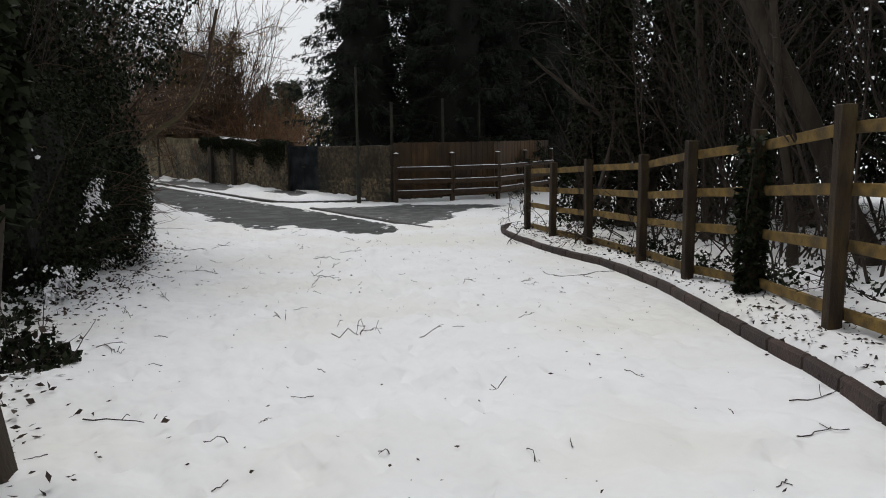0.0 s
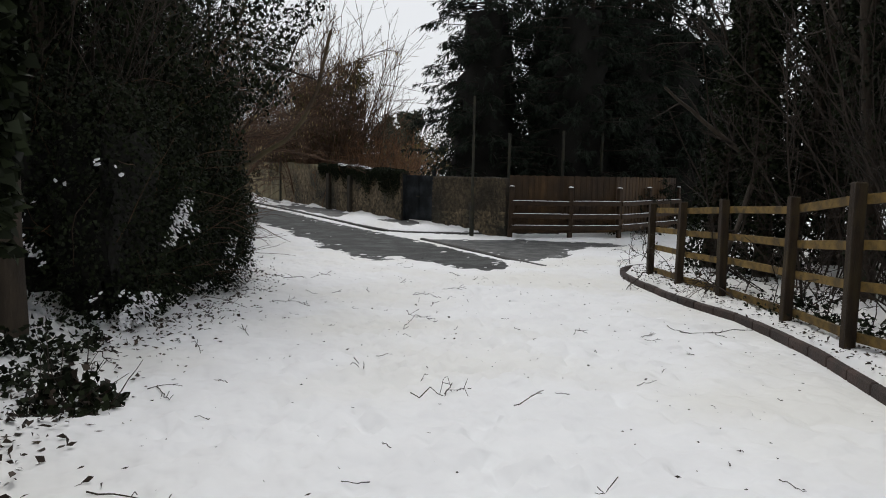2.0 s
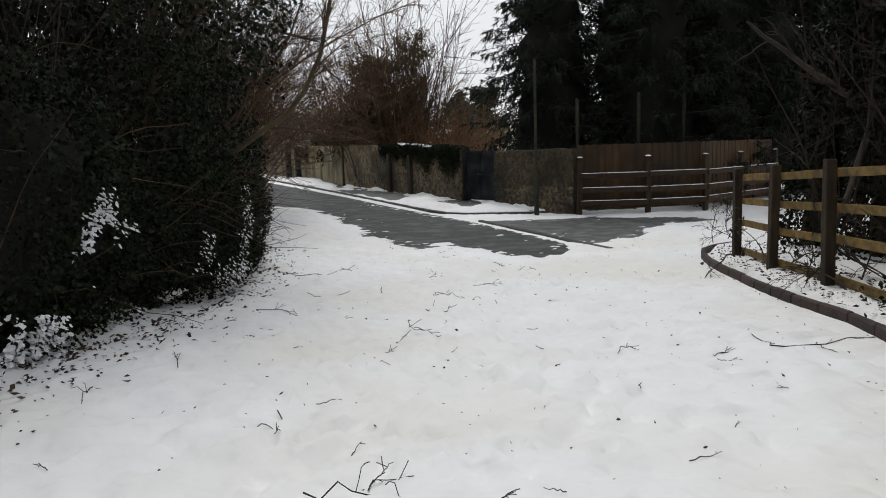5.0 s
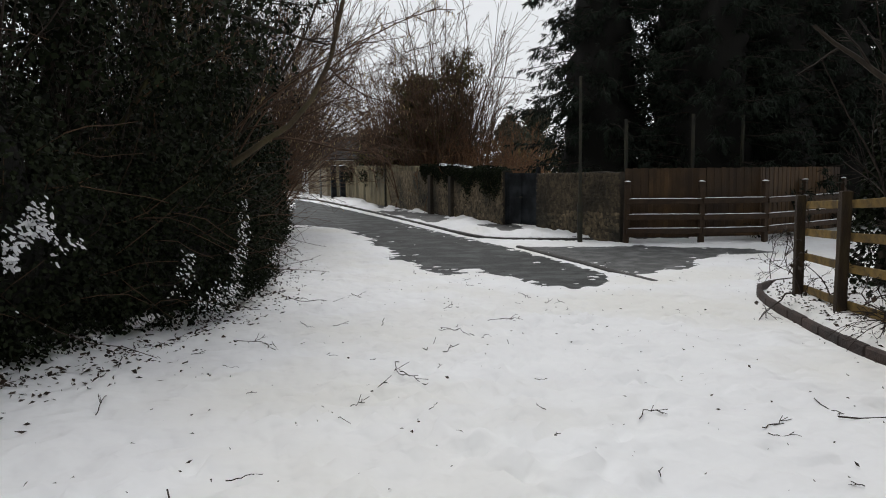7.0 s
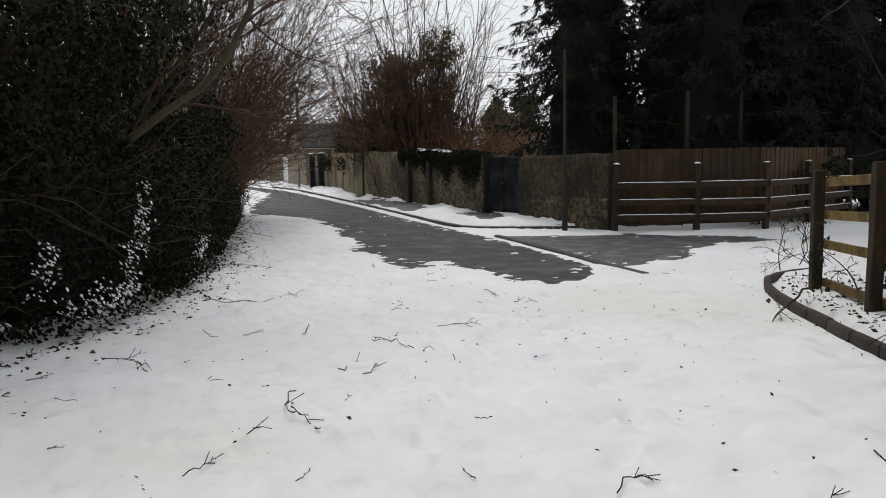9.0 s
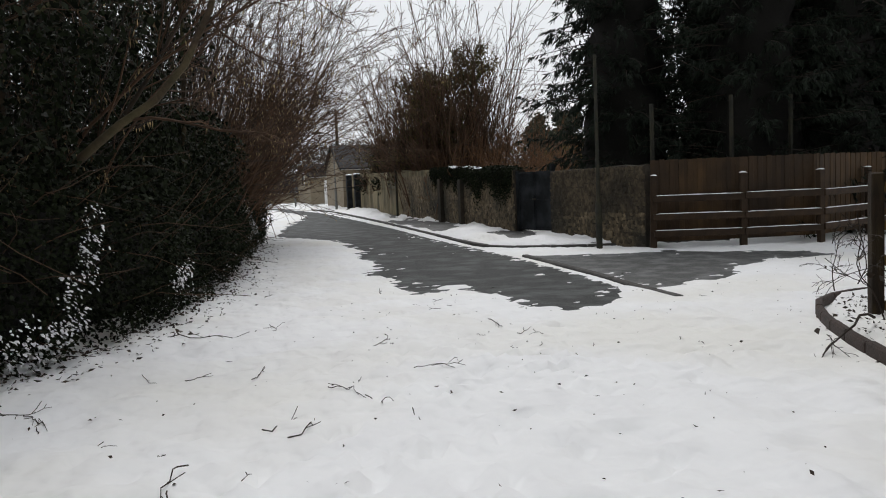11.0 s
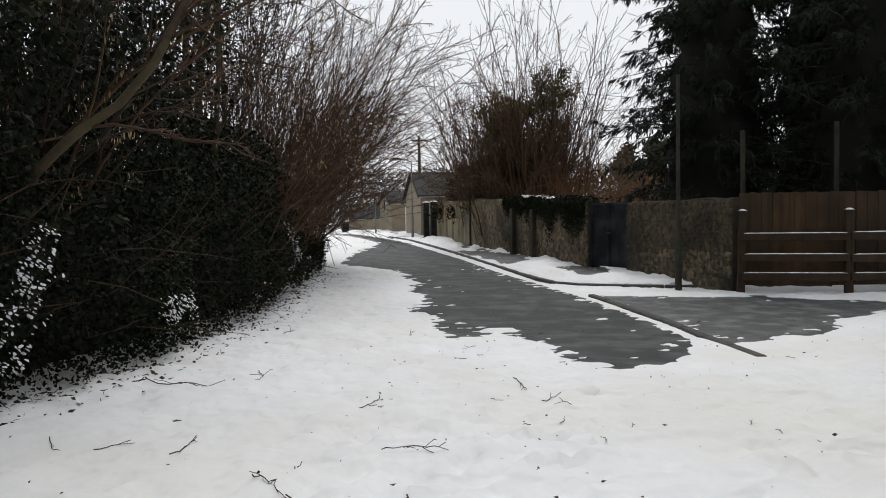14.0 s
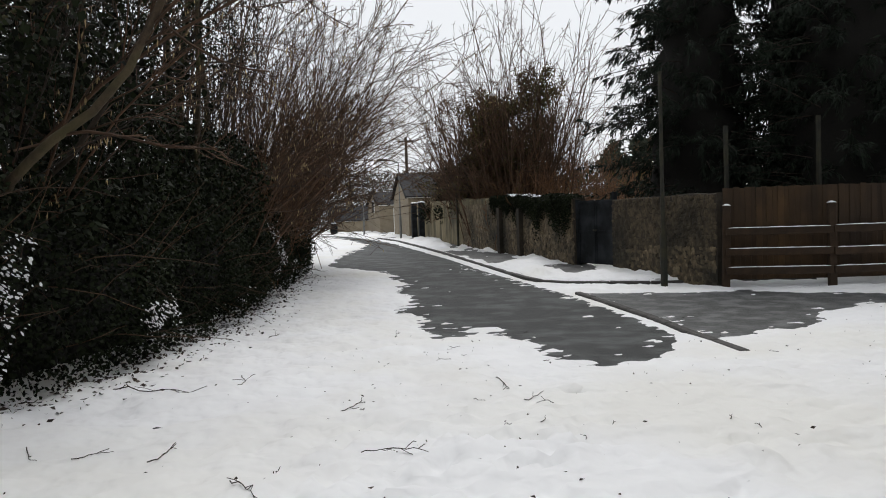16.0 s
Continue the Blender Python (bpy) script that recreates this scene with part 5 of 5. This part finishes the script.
o = np.column_stack([np.cos(a), np.sin(a), np.zeros(n)])
at = o * (0.085 + 0.075 * rng.uniform(0, 1, n) * (0.5 + 0.7 * h))[:, None] + np.column_stack([np.zeros((n, 2)), h * 1.68])
P = stems(np.column_stack([0.08 * np.cos(np.arange(4) * 1.6), 0.08 * np.sin(np.arange(4) * 1.6), np.zeros(4)]), np.tile([0, 0, 1.0], (4, 1)), np.full(4, 1.5), 9, 0.05, (0, 0, 0), rng)
each_stem("ivy_stem", P, np.linspace(0.012, 0.005, 9)[None] * np.ones((4, 1)), 5, BARK, ivy_post)
crown("ivy_leaves", ivy_post, [leaf_quads(at, o + rng.normal(0, 0.5, (n, 3)) - [0, 0, 0.8], rng.uniform(0.05, 0.09, n), rng.uniform(0.04, 0.08, n), rng)], IVY)

# ---------------------------------------------------------------- down the road


def cottage(front_near, front_far, deep, eave, ridge, label, window=True):
    """A gabled stone house whose gable stands on the line from front_near to front_far."""
    a, b = np.array(front_near), np.array(front_far)
    L = float(np.hypot(*(b - a)))
    ang = math.degrees(math.atan2(b[1] - a[1], b[0] - a[0]))
    ob = empty("cottage", pose(a[0], a[1], ground_at(*((a + b) / 2)), 0, 0, ang), label, "house")
    part("wall", prism_bm([(0, -0.3), (L, -0.3), (L, eave), (L / 2, ridge), (0, eave)], -deep), HOUSE, ob)
    run, rise = math.hypot(L / 2, ridge - eave), math.degrees(math.atan2(ridge - eave, L / 2))
    for s in (-1, 1):
        roof = part("roof", box_bm(run + 0.25, deep + 0.3, 0.09, (s * (run + 0.25) / 2, -deep / 2, 0), 0.01), SLATE, ob)
        roof.matrix_local = pose(L / 2, 0, ridge + 0.02, 0, s * rise, 0)
        part("bargeboard", box_bm(run + 0.25, 0.06, 0.16, (s * (run + 0.25) / 2, 0.16, -0.07), 0.01, m=pose(L / 2, 0, ridge + 0.02, 0, s * rise, 0)), GATE, ob)
    part("chimney", box_bm(0.5, 0.5, 0.9, (L / 2, -deep * 0.35, ridge - 0.3), 0.02), HOUSE, ob)
    part("gutter", box_bm(0.1, deep + 0.2, 0.1, (-0.12, -deep / 2, eave - 0.12), 0.02), WHITE_PAINT, ob, "pale gutter along the eave")
    if window:
        door = part("door", box_bm(0.05, 0.85, 1.9, (-0.015, -1.5, 0), 0.01), WHITE_PAINT, ob, "pale panelled door")
        part("lintel", box_bm(0.06, 1.15, 0.14, (-0.02, -1.5, 1.94), 0.01), HOUSE, door)
        win = part("window", box_bm(0.8, 0.06, 0.95, (L / 2, 0.02, eave * 0.72), 0.01), WHITE_PAINT, ob)
        for s in (-1, 1):
            part("pane", box_bm(0.33, 0.02, 0.83, (L / 2 + s * 0.18, 0.055, eave * 0.72 + 0.06), 0.0), DARK_GLASS, win)
    return ob


cottage((9.75, 51.6), (9.25, 57.5), 9.0, 2.35, 3.75, "stone cottage with a slate roof beside the road", False)
cottage((8.65, 66.0), (7.9, 70.5), 9.0, 2.2, 3.1, "gabled stone cottage further down the road")
cottage((4.6, 87.0), (4.2, 92.0), 5.5, 1.25, 2.7, "low stone outbuilding at the bend of the road", False)


def street_lamp(x, y, tall, arm):
    ob = empty("street_lamp", pose(x, y, ground_at(x, y)), "slim grey street lamp with a short arm over the road", "street lamp")
    mesh_object("column", *tubes(np.array([[[0, 0, -0.2], [0, 0, 1.2], [0, 0, 1.25], [0, 0, tall]]]), np.array([[0.07, 0.07, 0.045, 0.03]]), 10), LAMP_GREY, True, ob)
    mesh_object("arm", *tubes(np.array([[[0, 0, tall - 0.02], [-arm * 0.5, 0, tall + 0.12], [-arm, 0, tall + 0.15]]]), np.array([[0.03, 0.03, 0.03]]), 8), COLUMN, True, ob)
    part("lantern", box_bm(0.55, 0.2, 0.12, (-arm - 0.2, 0, tall + 0.1), 0.03), COLUMN, ob)
    return ob


def utility_pole(x, y, tall):
    ob = empty("utility_pole", pose(x, y, ground_at(x, y)), "dark wooden utility pole with a crossarm", "utility pole")
    mesh_object("shaft", *tubes(np.array([[[0, 0, -0.2], [0, 0, tall * 0.5], [0, 0, tall]]]), np.array([[0.14, 0.12, 0.1]]), 10), BARK, True, ob)
    part("crossarm", box_bm(1.2, 0.09, 0.1, (0, 0.1, tall - 0.35), 0.01), BARK, ob)
    return ob


street_lamp(9.15, 50.0, 4.2, 0.7)
street_lamp(7.4, 64.0, 4.2, 0.7)
utility_pole(10.6, 63.0, 6.9)
utility_pole(6.6, 95.0, 7.0)
litter_bin = empty("litter_bin", pose(5.0, 76.0, ground_at(5.0, 76.0)), "dark bin beside the road, snow on its lid", "bin")
part("body", box_bm(0.6, 0.6, 1.0, (0, 0, 0), 0.04), GATE, litter_bin)
part("lid", box_bm(0.66, 0.66, 0.12, (0, 0, 0.98), 0.04), SNOW_CAP, litter_bin, "snow-covered lid")
for i, (x, y, tall) in enumerate(((24.0, 56.0, 5.0), (27.5, 60.0, 6.4), (31.0, 58.0, 6.4))):
    tree(x, y, "distant rounded evergreen tree", 500 + i, tall, 0.2, (0, 0), limbs=26, shoots=(6, 3), crown_leaves=9000, name="evergreen_tree", low=0.12, frac=0.42, leaf=0.26, leaf_mat=FAR_EVERGREEN, group="distant evergreens")
thicket([(60, 110), (25, 125), (-10, 130), (-45, 110)][::-1], 0, 9.0, 8.0, 2.4, 520, "distant grey-green woodland across the valley", FAR_WOOD, 0.36, -0.2, 0.5, 0.5)
thicket([(-18, 60), (-2, 75), (1.5, 95), (12, 102), (30, 100)], 0, 6.8, 5.0, 3.2, 521, "bare woodland beyond the bend of the road", FAR_WOOD, 0.2, -0.25, 1.5, 0.5)
thicket([(60, 45), (38, 48), (18.0, 46.0), (12.5, 56.0)][::-1], 0, 3.5, 4.0, 1.8, 522, "brown scrub behind the boundary wall", IVY_BROWN, 0.3, -0.1, 1.5, 0.5)

# ---------------------------------------------------------------- fallen twigs and leaves on the snow
FALLEN_NEAR = [(3.17, 5.65, 9, 0.56), (3.3, 5.7, 4, 0.22), (3.31, 5.8, 54, 0.33), (3.64, 5.15, 22, 0.34), (2.38, 2.45, -101, 0.29), (4.03, 3.17, -38, 0.14), (0.82, 4.32, -42, 0.5), (1.27, 6.55, 8, 0.26), (1.22, 6.31, -86, 0.41), (2.95, 6.84, -98, 0.45), (2.9, 6.75, 33, 0.22), (3.85, 1.7, -19, 0.34), (4.45, 2.1, -4, 0.45), (3.35, 7.22, 20, 0.2), (4.96, 5.36, -8, 0.18), (7.37, 7.61, -108, 0.4), (7.87, 7.36, 3, 1.19), (7.76, 7.25, -116, 0.4), (6.77, 7.39, 20, 0.35), (3.04, 1.45, 12, 0.15), (6.1, 7.8, 24, 0.32), (6.14, 7.89, -22, 0.2)]
FALLEN_MID = [(4.15, 8.65, 53, 0.3), (3.99, 8.25, -67, 0.26), (4.73, 9.63, -99, 0.46), (4.76, 9.29, -75, 0.46), (4.46, 9.09, 54, 0.37), (5.25, 10.65, 63, 0.48), (6.68, 7.2, -39, 0.19), (6.46, 11.94, -21, 0.22), (6.3, 13.5, 50, 0.36), (7.65, 14, -88, 0.48), (4.55, 14.55, -13, 0.9), (3.03, 10.96, 60, 0.26), (3.61, 11.3, -63, 0.27), (3.32, 10.24, 14, 0.14), (4.62, 12.35, 42, 0.29), (5.1, 12.2, 77, 0.39), (2.4, 9, 94, 0.37)]
FALLEN_FAR = [(5.23, 14.84, -81, 0.5), (6.67, 11.91, -15, 0.31), (4.23, 12.4, -53, 0.25), (5.85, 11.72, -77, 0.18), (5.37, 10.44, 67, 0.49), (5.72, 11.34, -64, 0.44), (5.93, 10.99, -57, 0.29), (4.2, 10.5, -3, 0.22), (3.72, 11.12, 108, 0.32), (3.73, 11.16, -54, 0.22), (6.96, 17.98, 80, 0.5), (5.21, 18.61, 75, 0.7), (7.84, 13.51, 41, 0.29), (6.1, 10.52, -85, 0.21), (1.78, 8.18, -90, 0.5), (0.93, 7.97, -78, 0.8), (3.55, 11.5, 8, 0.33)]


def surface_z(x, y):
    x, y = np.atleast_1d(np.asarray(x, float)), np.atleast_1d(np.asarray(y, float))
    return height(x, y) + np.maximum(snow_depth(x, y), 0)


def fallen_twig(x, y, ang, length, seed):
    """A crooked fallen twig with a side shoot or two, lying on the snow."""
    rng = np.random.default_rng(seed)
    n = 8
    a = radians(ang)
    u = np.linspace(-0.5, 0.5, n)
    bend = rng.uniform(-0.18, 0.18)
    px = x + length * (u * math.cos(a) - bend * (0.25 - u * u) * 4 * math.sin(a) * 0.6) + rng.normal(0, length * 0.02, n)
    py = y + length * (u * math.sin(a) + bend * (0.25 - u * u) * 4 * math.cos(a) * 0.6) + rng.normal(0, length * 0.02, n)
    r = np.interp(length, [0.15, 1.0], [0.003, 0.006]) * np.linspace(1.1, 0.5, n)
    pz = surface_z(px, py) + r * 0.6 + rng.uniform(0, 0.012, n)
    P = np.stack([px - x, py - y, pz], 1)[None]
    ob = mesh_object("fallen_twig", *tubes(P, r[None], 6), TWIG_DARK, smooth=True)
    ob.location = (x, y, 0)
    tagged(ob, "dark crooked fallen twig lying on the snow", "twig", "fallen twigs on the lane")
    k = 1 if length < 0.3 else 3
    S, RS = side_shoots(P, r[None], k, 5, 0.4, 0.6, 0.08, (0, 0, 0), rng, 0.3)
    S[:, :, 2] = np.maximum(surface_z(S[:, :, 0].ravel() + x, S[:, :, 1].ravel() + y).reshape(k, 5) + 0.004, S[:, :, 2].clip(max=pz.max() + 0.05))
    for p, q in zip(S, RS):
        mesh_object("side_shoot", *tubes(p[None], np.maximum(q[None], 0.0025), 5), TWIG_DARK, smooth=True, parent=ob)


for i, row in enumerate(FALLEN_NEAR + FALLEN_MID + FALLEN_FAR):
    fallen_twig(*row, 600 + i)
rng = np.random.default_rng(650)
for i in range(60):
    v = rng.uniform(1.5, 19)
    x = 0.72 * v * 0.72 + rng.uniform(-2.2, 3.6)
    fallen_twig(x, v, rng.uniform(0, 180), rng.uniform(0.05, 0.17), 660 + i)


def litter():
    """Dead leaves, buds and bits of twig strewn over the snow, thickest along the hedge and on the bank."""
    rng = np.random.default_rng(700)
    x0, y0 = [], []
    n = 900
    y = rng.uniform(0.5, 22, n)
    x0.append(0.52 * y + rng.uniform(-2.5, 5.5, n))
    y0.append(y)
    h = resample([(-0.6, 3.0), (0.3, 6.0)] + HEDGE_LINE[3:], 0.05)
    k = rng.integers(0, len(h), 3400)
    off = np.abs(rng.normal(0, 0.42, 3400)) - 0.15
    x0.append(h[k, 0] + off * 0.9)
    y0.append(h[k, 1] - off * 0.35)
    e = resample(EDGE_LINE, 0.05)
    e = e[(e[:, 1] > -1) & (e[:, 1] < 13.6)]
    k = rng.integers(0, len(e), 2600)
    off = rng.uniform(-0.1, 1.0, 2600) ** 1.0
    x0.append(e[k, 0] + off * 0.8)
    y0.append(e[k, 1] - off * 0.6)
    x, y = np.concatenate(x0), np.concatenate(y0)
    big = np.concatenate([np.full(900, 0.5), np.full(3400, 1.0), np.full(2600, 0.9)])
    keep = (snow_depth(x, y) > 0.005)
    x, y, big = x[keep], y[keep], big[keep]
    m = len(x)
    z = surface_z(x, y) + rng.uniform(0.004, 0.015, m)
    way = np.column_stack([rng.normal(0, 1, (m, 2)), rng.normal(0.1, 0.25, m)])
    size = rng.uniform(0.02, 0.06, m) * big
    v, f = leaf_quads(np.column_stack([x, y, z]), way, size * rng.uniform(1, 1.6, m), size * rng.uniform(0.3, 1.0, m), rng)
    v[:, 2] = np.maximum(v[:, 2], np.repeat(z, 4) - 0.006)
    ob = mesh_object("leaf_litter", v, f, DEAD_LEAF)
    return tagged(ob, "scattered dead leaves and bits of twig on the snow", "leaf litter", kind="stuff")


litter()


def ground_ivy(area, n, seed):
    """Ivy runners poking through the snow on the bank."""
    rng = np.random.default_rng(seed)
    (xa, ya), (xb, yb), wide = area
    t = rng.uniform(0, 1, n)
    c = rng.uniform(0, 1, n)
    x = xa + (xb - xa) * t - c * wide
    y = ya + (yb - ya) * t + 0.3 * c * wide
    keep = fbm(x * 1.8, y * 1.8, seed, 3) > 0.05 + 0.3 * (1 - c) + rng.normal(0, 0.15, n)
    x, y = x[keep], y[keep]
    m = len(x)
    z = surface_z(x, y) + rng.uniform(0.0, 0.12, m)
    v, f = leaf_quads(np.column_stack([x, y, z]), rng.normal(0, 0.7, (m, 3)) * [1, 1, 0.5], rng.uniform(0.045, 0.085, m), rng.uniform(0.04, 0.07, m), rng)
    ob = mesh_object("ground_ivy", v, f, IVY)
    return tagged(ob, "dark ivy leaves poking through snow on the bank", "ivy", kind="stuff")


ground_ivy(((-0.2, 4.6), (1.3, 9.6), 1.7), 3600, 21)
ground_ivy(((0.2, 6.6), (3.3, 14.2), 0.6), 3200, 22)
ground_ivy(((7.4, 1.9), (12.2, 11.6), 1.1), 1300, 23)
ground_ivy(((7.2, 3.2), (10.1, 7.8), 0.5), 1000, 24)
